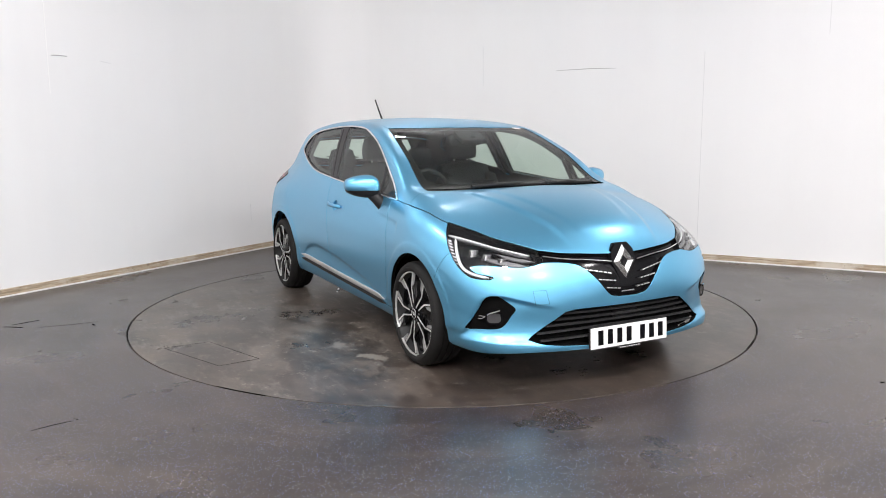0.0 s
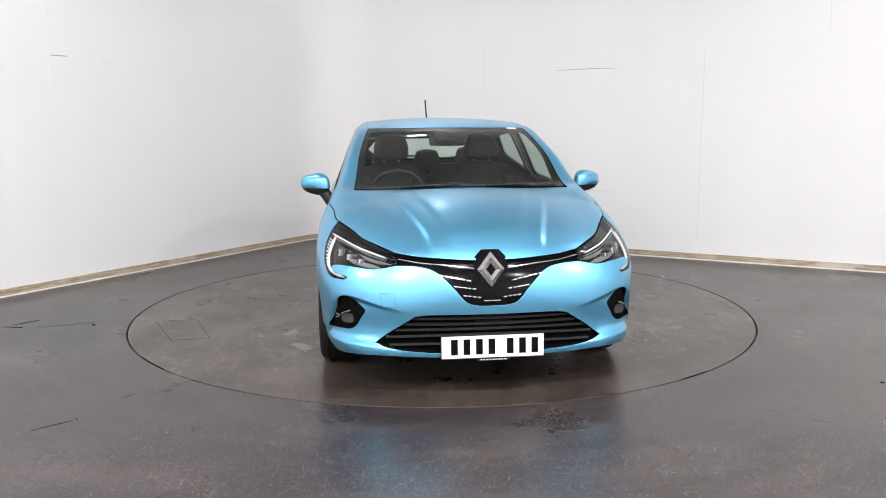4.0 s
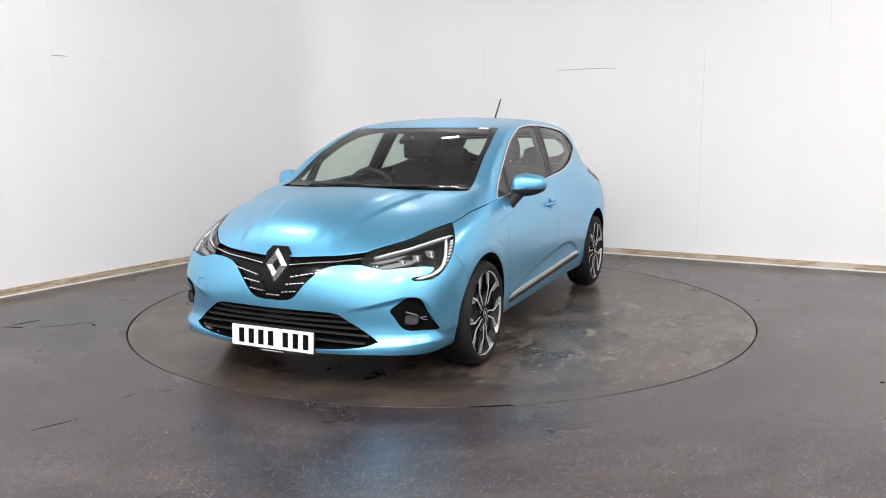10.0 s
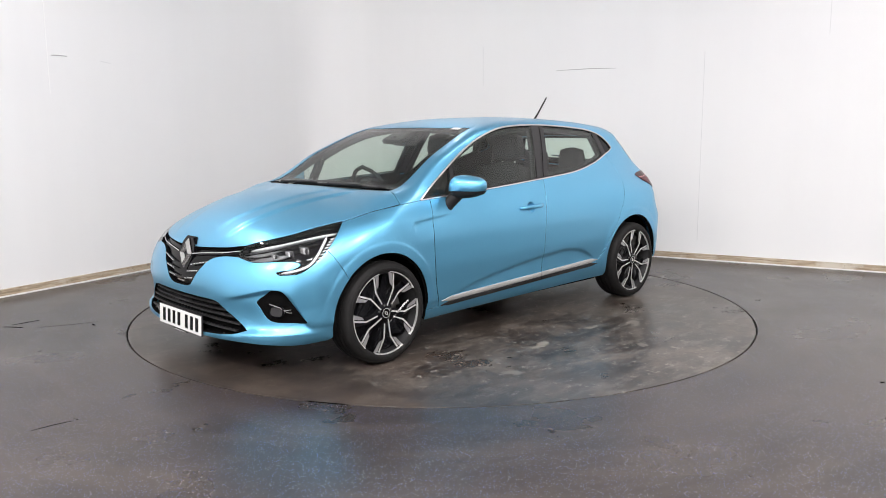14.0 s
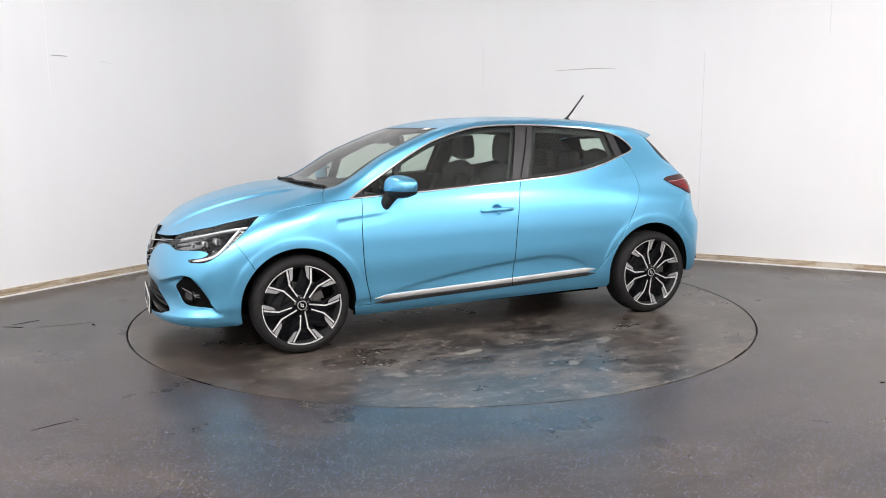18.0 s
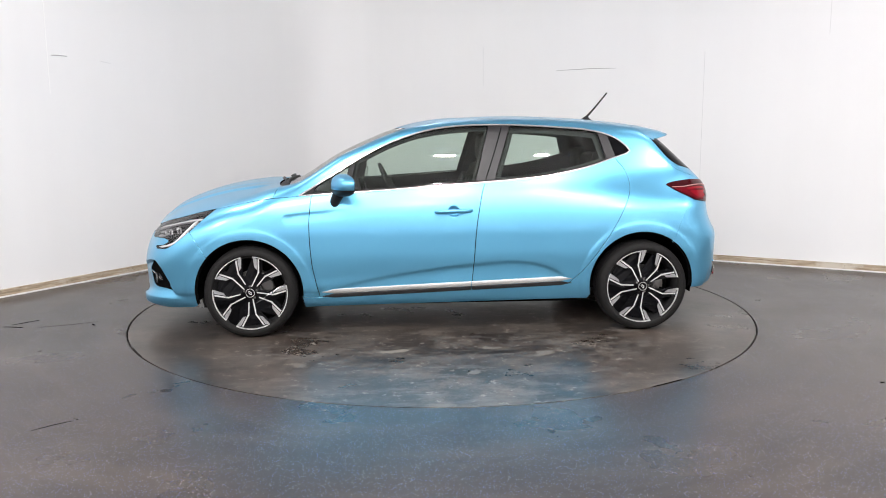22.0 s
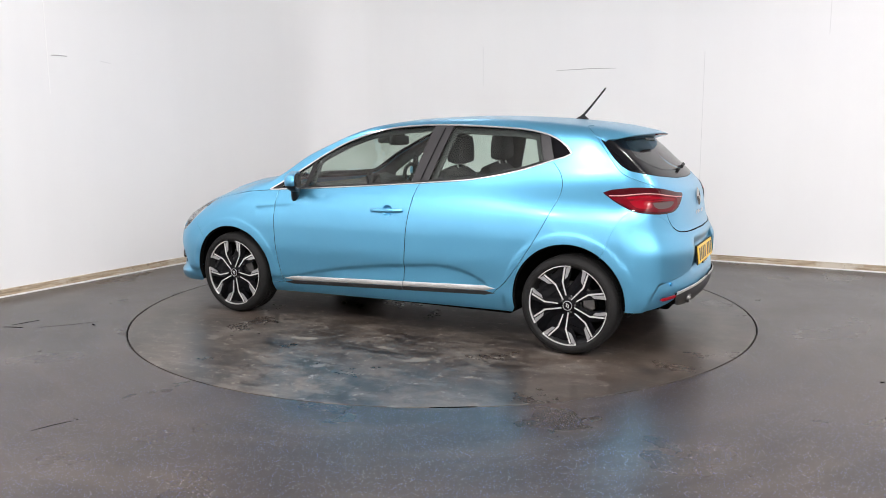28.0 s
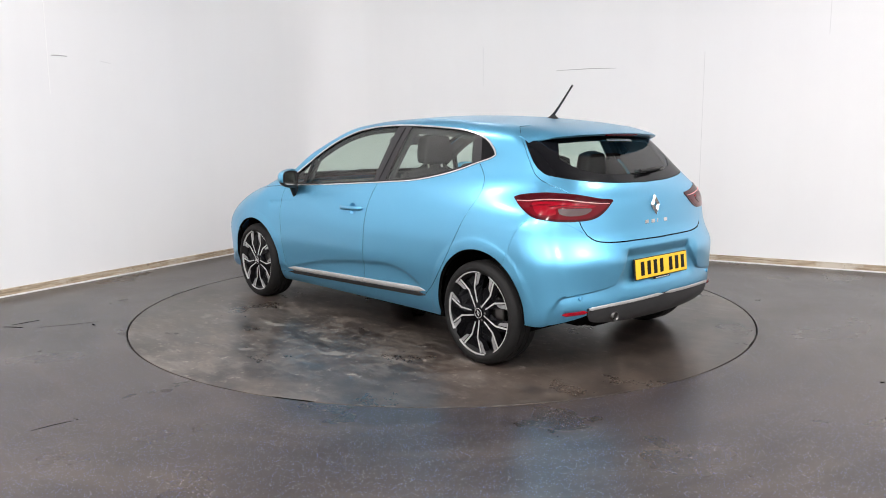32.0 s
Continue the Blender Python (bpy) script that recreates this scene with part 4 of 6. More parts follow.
# glass and pillars in the window line
def side_piece(name, pts, mat, label, **kw):
    return panel(name, WRAP, [chain(*[side_line([a, b]) for a, b in zip(pts, pts[1:] + pts[:1])])], mat, car, label, sides=2, **kw)


def between(a, b, upper, n=8):
    """Points of the window line's upper or lower edge between two x."""
    src = np.vstack([window_top]) if upper else np.vstack([belt_f, belt_r, belt_tip])
    src = src[np.argsort(src[:, 0])]
    xs = np.linspace(a, b, n)
    return [(x, float(np.interp(x, src[:, 0], src[:, 2]))) for x in xs]


side_piece("front_side_window", between(0.60, -0.285, True, 14) + between(-0.180, 0.645, False, 10), [GLASS, GLOSS_BLACK], "clear side window", off=-0.004, depth=0.004, even=0.05)
side_piece("rear_side_window", between(-0.425, -1.02, True, 10) + between(-1.075, -0.305, False, 8), [GLASS, GLOSS_BLACK], "clear side window", off=-0.004, depth=0.004, even=0.05)
side_piece("quarter_window", between(-1.085, -1.215, True, 8) + between(-1.215, -1.135, False, 5), [GLOSS_BLACK, DARK], "small black quarter window", off=-0.004, depth=0.004)
side_piece("door_pillar", between(-0.285, -0.425, True, 4) + between(-0.305, -0.180, False, 4), PILLAR, "black door pillar cover", off=-0.002, gap=0.001)
side_piece("rear_pillar", between(-1.02, -1.085, True, 3) + between(-1.135, -1.075, False, 3), PILLAR, "black window divider", off=-0.002, gap=0.001)
side_piece("mirror_triangle", between(0.94, 0.86, True, 3) + between(0.88, 0.93, False, 3), BLACK, "black corner before the side window", off=-0.002, gap=0.001)
side_piece("front_quarter_window", between(0.86, 0.635, True, 6) + between(0.680, 0.88, False, 4), [GLASS, GLOSS_BLACK], "small fixed triangular window", off=-0.004, depth=0.004, even=0.05)
side_piece("window_divider", between(0.635, 0.60, True, 3) + between(0.645, 0.680, False, 3), BLACK, "black upright window divider", off=-0.002, gap=0.001)


# ---- wheels ----
def spoke_arm(sign):
    """The bright line of one arm: straight from the hub, then bent outwards to the rim."""
    r0 = 0.040 if sign > 0 else 0.060
    out = [(r0, 0.010), (0.146, 0.0200), (0.2215, 0.066), (0.2175, 0.0745), (0.154, 0.0365), (0.140, 0.0280), (r0, 0.0172)]
    return [(x, y * sign) for x, y in out][::sign]


def arm_block(sign):
    """The wedge beside the arm's end."""
    out = [(0.153, 0.0420), (0.2145, 0.0795), (0.2130, 0.1105), (0.160, 0.064)]
    return [(x, y * sign) for x, y in out][::sign]


def wheel_thing(parent, m):
    """A wheel with its outer face towards local +z."""
    w = new("wheel")
    w.parent = parent
    w.matrix_local = m
    w["label"] = "black and bright-machined alloy wheel with five forked spokes"
    r = 0.2995
    bm = bmesh.new()
    tread = [(0.236, -0.095), (0.244, -0.101), (0.268, -0.103), (0.287, -0.092), (r - 0.003, -0.075)]
    for k, h in enumerate((-0.058, -0.020, 0.020, 0.058)):
        tread += [(r, h - 0.012), (r - 0.007, h - 0.010), (r - 0.007, h - 0.005), (r, h - 0.003)] if k else [(r, h)]
    tread += [(r - 0.003, 0.075), (0.287, 0.092), (0.272, 0.1005), (0.266, 0.1015), (0.264, 0.1035), (0.256, 0.104), (0.247, 0.102), (0.243, 0.098), (0.236, 0.09)]
    lathe(bm, tread, 72)
    bmesh.ops.recalc_face_normals(bm, faces=bm.faces)
    part("tyre", bm, RUBBER, w, "black rubber tyre", smooth=35)
    bm = bmesh.new()
    lathe(bm, [(0.2405, -0.09), (0.222, -0.085), (0.216, 0.0), (0.225, 0.07), (0.239, 0.084), (0.2415, 0.095)], 64)
    part("rim", bm, BLACK, w, "black rim barrel", smooth=50)
    for i in range(5):
        turn = pose(0, 0, 0, 0, 0, 72 * i + 54)
        bm = bmesh.new()
        outline = [(0.028, -0.024), (0.105, -0.031), (0.138, -0.058), (0.194, -0.104), (0.2155, -0.052), (0.180, -0.030), (0.150, -0.012), (0.125, -0.004), (0.125, 0.004),
                   (0.150, 0.012), (0.180, 0.030), (0.2155, 0.052), (0.194, 0.104), (0.138, 0.058), (0.105, 0.031), (0.028, 0.024)]
        outline = [(x * 1.105, y * 1.105) for x, y in outline]
        prism(bm, outline, 0.050, 0.084, turn, bevel=0.004)
        sp = part("spoke", bm, GLOSS_BLACK, w)
        bm = bmesh.new()
        a0 = [radians(-27 + 54 * k / 14) for k in range(15)]
        rows = [[bm.verts.new(turn @ Vector((r * math.cos(a), r * math.sin(a), h))) for a in a0] for r, h in ((0.2415, 0.086), (0.2420, 0.0965), (0.2362, 0.0965), (0.2355, 0.086))]
        for p, q in zip(rows, rows[1:]):
            for k in range(14):
                bm.faces.new((p[k], p[k + 1], q[k + 1], q[k]))
        bmesh.ops.recalc_face_normals(bm, faces=bm.faces)
        part("rim_face", bm, SATIN, sp, "bright machined rim edge")
        for s in (1, -1):
            bm = bmesh.new()
            prism(bm, spoke_arm(s), 0.0845, 0.0875, turn)
            part("arm_face", bm, SATIN, sp, "bright machined spoke line")
            bm = bmesh.new()
            prism(bm, arm_block(s), 0.0845, 0.0865, turn)
            part("arm_block", bm, FACET, sp, "grey machined wedge at the spoke's end")
    bm = bmesh.new()
    lathe(bm, [(0.062, 0.045), (0.062, 0.068), (0.050, 0.076), (0.034, 0.080), (0.0001, 0.082)], 32)
    part("hub", bm, GLOSS_BLACK, w, smooth=40)
    bm = bmesh.new()
    lathe(bm, [(0.029, 0.084), (0.029, 0.090), (0.026, 0.091), (0.024, 0.089), (0.0001, 0.0895)], 32)
    cap = part("hub_cap", bm, GLOSS_BLACK, w, "black cap with a bright ring", smooth=40)
    bm = bmesh.new()
    lathe(bm, [(0.0290, 0.0895), (0.0285, 0.0915), (0.026, 0.0918), (0.0255, 0.0905)], 32)
    part("ring", bm, SATIN, cap, smooth=40)
    bm = bmesh.new()
    d = 0.017
    o = [(0, d), (d * 0.62, 0), (0, -d), (-d * 0.62, 0)]
    for k in range(4):
        a, b = o[k], o[(k + 1) % 4]
        prism(bm, [a, b, (b[0] * 0.55, b[1] * 0.55), (a[0] * 0.55, a[1] * 0.55)], 0.0895, 0.0915)
    part("badge", bm, SATIN, cap)
    for i in range(5):
        bm = bmesh.new()
        a = radians(72 * i + 18)
        lathe(bm, [(0.0075, 0.060), (0.0075, 0.079), (0.005, 0.081), (0.0001, 0.081)], 10, Matrix.Translation((0.042 * math.cos(a), 0.042 * math.sin(a), 0)))
        part("wheel_bolt", bm, DISC_METAL, w, smooth=40)
    bm = bmesh.new()
    lathe(bm, [(0.135, 0.0), (0.135, 0.020), (0.075, 0.020), (0.070, 0.034), (0.0001, 0.034)], 48)
    part("brake_disc", bm, DISC_METAL, w, "grey steel brake disc", smooth=40)
    bm = bmesh.new()
    a0 = [math.radians(150 + 7 * k) for k in range(10)]
    prism(bm, [(0.150 * math.cos(a), 0.150 * math.sin(a)) for a in a0] + [(0.085 * math.cos(a), 0.085 * math.sin(a)) for a in a0[::-1]], -0.01, 0.040, None, 0.004)
    part("brake_caliper", bm, DISC_METAL, w, "grey brake caliper")
    bm = bmesh.new()
    lathe(bm, [(0.217, -0.06), (0.0001, -0.06)], 32)
    part("dust_shield", bm, DARK, w)
    return w


WHEEL_TURN = {(True, 1): 39, (True, -1): 58, (False, 1): 23, (False, -1): 20}
for x in (1.2915, -1.2915):
    for s in (1, -1):
        y = 0.777 if x > 0 else 0.772
        wheel_thing(car, Matrix.Translation((x, s * y, 0.2995)) @ pose(0, 0, 0, -90 * s, 0, 0) @ pose(0, 0, 0, 0, 0, WHEEL_TURN[(x > 0, s)]))

# arch liners and underbody
for (cx, cz, r), w in ((ARCH_F, 0.5), (ARCH_R, 0.48)):
    for s in (1, -1):
        bm = bmesh.new()
        n = 28
        rings = []
        for y in (0.80, w):
            rings.append([bm.verts.new((cx + (r + 0.012) * math.cos(a), s * y, cz + (r + 0.012) * math.sin(a))) for a in [math.radians(-12 + 204 * i / n) for i in range(n + 1)]])
        for i in range(n):
            bm.faces.new((rings[0][i], rings[0][i + 1], rings[1][i + 1], rings[1][i]))
        bm.faces.new(rings[1])
        part("arch_liner", bm, DARK, car, "black wheel arch liner", smooth=60)
bm = bmesh.new()
box(bm, (-0.90, -0.78, 0.19), (0.93, 0.78, 0.24), 0.02)
box(bm, (0.93, -0.48, 0.19), (1.95, 0.48, 0.26), 0.02)
box(bm, (-1.80, -0.46, 0.24), (-0.90, 0.46, 0.30), 0.02)
part("underbody", bm, DARK, car, "black underbody")


for s in (1, -1):
    bm = bmesh.new()
    prism(bm, [(1.668, 0.205), (1.655, 0.150), (1.612, 0.146), (1.600, 0.205)], 0.60, 0.815, Matrix(((1, 0, 0, 0), (0, 0, s, 0), (0, 1, 0, 0), (0, 0, 0, 1))), 0.004)
    part("wheel_deflector", bm, BLACK, car, "black rubber flap before the front wheel")

# ---- outer fittings of the car ----
def bar(name, pts, r, mat, parent, label="", flat=1.0, lift=0.0, seg=8, mirror=False):
    """A bar along a line on the skin, lifted off it."""
    p = np.asarray(pts)
    p = p + normals(p) * lift
    made = []
    for s in (1, -1) if mirror else (1,):
        bm = bmesh.new()
        tube(bm, [(x, y * s, z) for x, y, z in p], r, seg, flat)
        made.append(part(name, bm, mat, parent, label, smooth=60))
    return made


def ribbon(name, pts, wide, thick, mat, parent, label="", lift=0.001, mirror=True, ends=0.0, tips=(True, True)):
    """A flat moulding along a line on the skin, with bevelled edges."""
    p = np.asarray(pts)
    n = normals(p)
    t = np.gradient(p, axis=0)
    t /= np.linalg.norm(t, axis=1, keepdims=True)
    b = np.cross(n, t)
    w = np.full(len(p), wide / 2)
    if ends:
        s = np.concatenate([[0], np.cumsum(np.linalg.norm(np.diff(p, axis=0), axis=1))])
        w = w * np.clip(np.minimum(s if tips[0] else s[-1], s[-1] - s if tips[1] else s[-1]) / ends, 0.08, 1)
    sect = [(-1, 0), (-1, 0.6), (-0.75, 1), (0.75, 1), (1, 0.6), (1, 0)]
    V = np.vstack([p + b * (w * u)[:, None] + n * (lift + thick * h) for u, h in sect])
    m, F = len(p), []
    for k in range(len(sect) - 1):
        for i in range(m - 1):
            F.append((k * m + i, k * m + i + 1, (k + 1) * m + i + 1, (k + 1) * m + i))
    F += [tuple(k * m for k in range(len(sect))), tuple(k * m + m - 1 for k in reversed(range(len(sect))))]
    made = []
    for s in (1, -1) if mirror else (1,):
        bm = bmesh.new()
        bm.from_mesh(mesh_of(name, V * np.array([1, s, 1]), F, mat))
        bmesh.ops.recalc_face_normals(bm, faces=bm.faces)
        made.append(part(name, bm, mat, parent, label, smooth=35))
    return made


# bright line round the side windows
ribbon("window_trim", np.vstack([window_top]), 0.0125, 0.0055, BRIGHT, car, "polished chrome window surround")
ribbon("belt_trim", belt_nose[::1], 0.009, 0.004, BRIGHT, car, "polished chrome belt line")
for door, l in zip((belt_f, np.vstack([belt_r, belt_tip[1:]])), ("front", "rear")):
    ribbon("belt_trim", door, 0.0095, 0.004, BRIGHT, car, "polished chrome belt line")
ribbon("window_seal", side_line([(0.93, 0.932), (0.342, 0.965), (-0.25, 1.006)]), 0.010, 0.002, BLACK, car, "black rubber window seal")
ribbon("window_seal", side_line([(-0.25, 1.006), (-0.627, 1.038), (-0.92, 1.095), (-1.09, 1.147)]), 0.010, 0.002, BLACK, car, "black rubber window seal")

# sill mouldings on the doors
for doors, a, b in ((doors_f, 0.828, -0.1475), (doors_r, -0.1525, -0.815)):
    xs = np.linspace(a, b, 6)
    low = [(x, 0.2760 + (0.84 - x) * 0.0395) for x in xs]
    for i, d in enumerate(doors):
        s = 1 - 2 * i
        for name, dz, wide, thick, mat, lab in (("sill_moulding", 0.018, 0.031, 0.006, DULL, "satin silver door moulding"), ("moulding_base", -0.012, 0.026, 0.007, BLACK, "black strip under moulding")):
            ob = ribbon(name, side_line([(x, z + dz) for x, z in low]), wide, thick, mat, d, lab, mirror=False, ends=0.07, tips=(a > 0, a < 0))[0]
            if s < 0:
                ob.data.transform(Matrix.Diagonal((1, -1, 1, 1)))
                ob.data.flip_normals()

ribbon("pillar_seam", side_line([(-0.368, 1.350), (-0.318, 1.20), (-0.250, 1.012)]), 0.006, 0.0015, DARK, car, "thin gap between the doors")

# door handles: a dished cup and a grip
for d, s in zip(doors_f, (1, -1)):
    bm = bmesh.new()
    grip = [(0.088, 0.810, 0.010), (0.07, 0.812, 0.026), (0.02, 0.814, 0.034), (-0.06, 0.816, 0.036), (-0.12, 0.818, 0.030), (-0.158, 0.820, 0.010)]
    q = curve([(x, z, o) for x, z, o in grip], 0.02)
    base = side_line([(x, z) for x, z, o in q[::-1]], 0.02)
    pts = [(x, np.interp(x, base[::1, 0][np.argsort(base[:, 0])], base[:, 1][np.argsort(base[:, 0])]) + o - 0.006, z) for x, z, o in q]
    tube(bm, pts, [0.008] + [0.0135] * (len(pts) - 2) + [0.008], 10, 0.55)
    han = part("door_handle", bm, PAINT, d, "body-coloured pull handle", smooth=60)
    if s < 0:
        han.data.transform(Matrix.Diagonal((1, -1, 1, 1)))
        han.data.flip_normals()


# mirrors
def mirror_thing(s):
    def blob(bm, c, r, power, cut):
        n, k = 28, 16
        rows = []
        for i in range(k + 1):
            v = -math.pi / 2 + math.pi * i / k
            rows.append([])
            for j in range(n):
                u = 2 * math.pi * j / n
                f = lambda a: math.copysign(abs(a) ** power, a)
                x, y, z = f(math.cos(v)) * f(math.cos(u)), f(math.cos(v)) * f(math.sin(u)), f(math.sin(v))
                z *= 1 - 0.22 * y
                x = max(x, -0.42) + 0.10 * (1 - z * z) * (x > 0)
                y += 0.08 * z
                rows[-1].append(bm.verts.new((c[0] + x * r[0], (c[1] + y * r[1]) * s, c[2] + max(z, cut) * r[2])))
        for a, b in zip(rows, rows[1:]):
            for j in range(n):
                bm.faces.new((a[j], a[(j + 1) % n], b[(j + 1) % n], b[j]))
        bmesh.ops.remove_doubles(bm, verts=bm.verts, dist=0.0005)
        bmesh.ops.recalc_face_normals(bm, faces=bm.faces)
    c, r = (0.662, 0.916, 0.991), (0.066, 0.096, 0.068)
    sweep = Matrix(((1, -0.45 * s, 0, 0.45 * c[1]), (0, 1, 0, 0), (0, 0, 1, 0), (0, 0, 0, 1)))
    bm = bmesh.new()
    blob(bm, c, r, 0.72, -0.36)
    bm.transform(sweep)
    shell = part("mirror_shell", bm, PAINT, car, "blue door mirror cap", smooth=50)
    bm = bmesh.new()
    blob(bm, (c[0] - 0.001, c[1], c[2] - 0.003), (r[0] * 0.955, r[1] * 0.955, r[2] * 0.99), 0.72, -1.0)
    bm.transform(sweep)
    part("mirror_base", bm, BLACK, shell, "black mirror underside", smooth=50)
    bm = bmesh.new()
    q = [(0.690, 0.870, 0.958), (0.715, 0.842, 0.920), (0.732, 0.820, 0.890), (0.742, 0.802, 0.866)]
    tube(bm, [(x, y * s, z) for x, y, z in q], [0.040, 0.038, 0.038, 0.041], 12, 0.8)
    part("mirror_arm", bm, BLACK, shell, "black mirror arm", smooth=60)
    face = Matrix(((0, 0, -1, 0), (1, 0, 0, 0), (0, 1, 0, 0), (0, 0, 0, 1)))
    o = [(math.copysign(abs(math.cos(t)) ** 0.6, math.cos(t)) * 0.072, math.copysign(abs(math.sin(t)) ** 0.6, math.sin(t)) * 0.046) for t in [2 * math.pi * i / 32 for i in range(32)]]
    bm = bmesh.new()
    prism(bm, [(x * 1.2, y * 1.22 + 0.002) for x, y in o], 0, 0.004, sweep @ Matrix.Translation((c[0] - 0.0280, c[1] * s, c[2])) @ face)
    part("mirror_surround", bm, BLACK, shell, "black mirror surround")
    bm = bmesh.new()
    prism(bm, o, 0, 0.004, sweep @ Matrix.Translation((c[0] - 0.0310, c[1] * s, c[2])) @ face)
    part("mirror_glass", bm, CHROME, shell, "mirror glass")


for s in (1, -1):
    mirror_thing(s)

# ---- headlamps ----
lamp_loop = chain(lamp_top, lamp_tip, lamp_low, hook_in, lamp_hook, lamp_out)
RIB = material("lamp_rib", (0.20, 0.20, 0.21), 0.35, metal=0.5)
GREY_PLASTIC = material("grey_lamp_plastic", (0.15, 0.15, 0.155), 0.4)
BADGE = material("badge_metal", (0.46, 0.46, 0.455), 0.25, metal=0.85)
FOG_GLASS = material("dark_fog_glass", (0.045, 0.045, 0.047), 0.12)
MODULE = material("lamp_module", (0.30, 0.30, 0.31), 0.3, metal=0.8)
DRL = material("light_guide", (0.74, 0.75, 0.76), 0.2, coat=0.5)
for i, s in enumerate((1, -1)):
    lamp = None
    turn = (lambda p: np.asarray(p)) if s > 0 else flip
    data = panel_data("headlamp", FRONT, [lamp_loop], gap=0.001, off=-0.034, depth=0.0, grid=0.03)
    lamp = child("headlamp", skin_mesh("headlamp", data, [GLOSS_BLACK, DARK], s), car, "headlamp with clear lens and white C-shaped light guide")
    data = panel_data("lens", FRONT, [lamp_loop], gap=0.0028, off=-0.001, depth=0.03, grid=0.02)
    child("lens", skin_mesh("lens", data, [LENS, GLOSS_BLACK], s), lamp, "clear lamp lens")
    # light guide: two lines along the top, then a broad C down the outer edge into the hook
    top = line([(1.945, 0.52, 0.700), (1.916, 0.561, 0.713), (1.833, 0.644, 0.736), (1.736, 0.712, 0.760), (1.632, 0.774, 0.782), (1.575, 0.800, 0.788)])
    under = line([(1.955, 0.52, 0.686), (1.889, 0.602, 0.703), (1.817, 0.662, 0.722), (1.709, 0.735, 0.748), (1.64, 0.775, 0.762)])
    down = line([(1.625, 0.779, 0.777), (1.666, 0.803, 0.740), (1.712, 0.820, 0.690), (1.746, 0.824, 0.655), (1.776, 0.819, 0.630), (1.821, 0.801, 0.612), (1.869, 0.768, 0.602), (1.900, 0.736, 0.594)])
    for pts, w, mat in ((top, 0.009, DRL), (under, 0.005, RIB), (down, 0.014, DRL)):
        ob = ribbon("light_guide", pts, w, 0.010, mat, lamp, "white light guide", lift=-0.020, mirror=False, ends=0.03)[0]
        if s < 0:
            ob.data.transform(Matrix.Diagonal((1, -1, 1, 1)))
            ob.data.flip_normals()
    for k in range(9):
        f = k / 8
        a = (1 - f) * np.array([1.583, 0.815, 0.765]) + f * np.array([1.720, 0.842, 0.636])
        b = (1 - f) * np.array([1.622, 0.806, 0.758]) + f * np.array([1.752, 0.834, 0.636])
        ob = ribbon("rib", line([a, b], 0.01), 0.0075, 0.008, DRL, lamp, "pale lamp rib", lift=-0.018, mirror=False)[0]
        if s < 0:
            ob.data.transform(Matrix.Diagonal((1, -1, 1, 1)))
            ob.data.flip_normals()
    for pts, w, mat in (([(1.975, 0.545, 0.657), (1.93, 0.615, 0.665), (1.87, 0.68, 0.676), (1.82, 0.722, 0.684)], 0.026, GREY_PLASTIC), ([(1.972, 0.50, 0.675), (1.92, 0.59, 0.692), (1.84, 0.66, 0.712)], 0.020, GREY_PLASTIC)):
        ob = ribbon("bezel", line(pts, 0.01), w, 0.006, mat, lamp, "grey lamp bezel", lift=-0.033, mirror=False, ends=0.06)[0]
        if s < 0:
            ob.data.transform(Matrix.Diagonal((1, -1, 1, 1)))
            ob.data.flip_normals()
    for (x, y, z), w, hi in (((1.880, 0.650, 0.676), 0.040, 0.024), ((1.822, 0.705, 0.690), 0.044, 0.032), ((1.757, 0.752, 0.706), 0.046, 0.040)):
        p = snap([[x, y, z]])[0]
        nn = normals(p[None])[0]
        p = p - nn * 0.030
        a = math.degrees(math.atan2(nn[1], nn[0])) * 0.75
        place = Matrix.Translation((p[0], p[1] * s, p[2])) @ pose(0, 0, 0, 0, 0, a * s) @ pose(0, 0, 0, 90, 0, 90)
        bm = bmesh.new()
        slant = 0.10 * w * s
        prism(bm, [(-w / 2 + slant, -hi / 2), (w / 2 + slant, -hi / 2), (w / 2 - slant, hi / 2), (-w / 2 - slant, hi / 2)], -0.004, 0.006, None, 0.003)
        module = part("reflector", bm, MODULE, lamp, "bright lamp module")
        module.matrix_local = place
        # a curved bowl of facets on the module's face and a dark lens beside it
        for k in range(4):
            bm = bmesh.new()
            f0, f1 = -0.46 + 0.17 * k, -0.46 + 0.17 * (k + 1)
            prism(bm, [(w * f0 * s + slant * 0.6, -hi * 0.42), (w * f1 * s + slant * 0.6, -hi * 0.42), (w * f1 * s - slant * 0.6, hi * 0.42), (w * f0 * s - slant * 0.6, hi * 0.42)][::s], 0.0062, 0.0082 + 0.002 * (k % 2), pose(0, 0, 0, 6 - 4 * k, (10 - 7 * k) * s, 0))
            part("facet", bm, CHROME, module)
        bm = bmesh.new()
        lathe(bm, [(hi * 0.36, 0.0062), (hi * 0.34, 0.0100), (hi * 0.2, 0.0135), (0.0001, 0.0145)], 20, Matrix.Translation((w * 0.30 * s, 0, 0)) @ Matrix.Diagonal((0.8, 1.15, 1, 1)))
        part("bulb_lens", bm, FOG_GLASS, module, "dark glass lens", smooth=60)

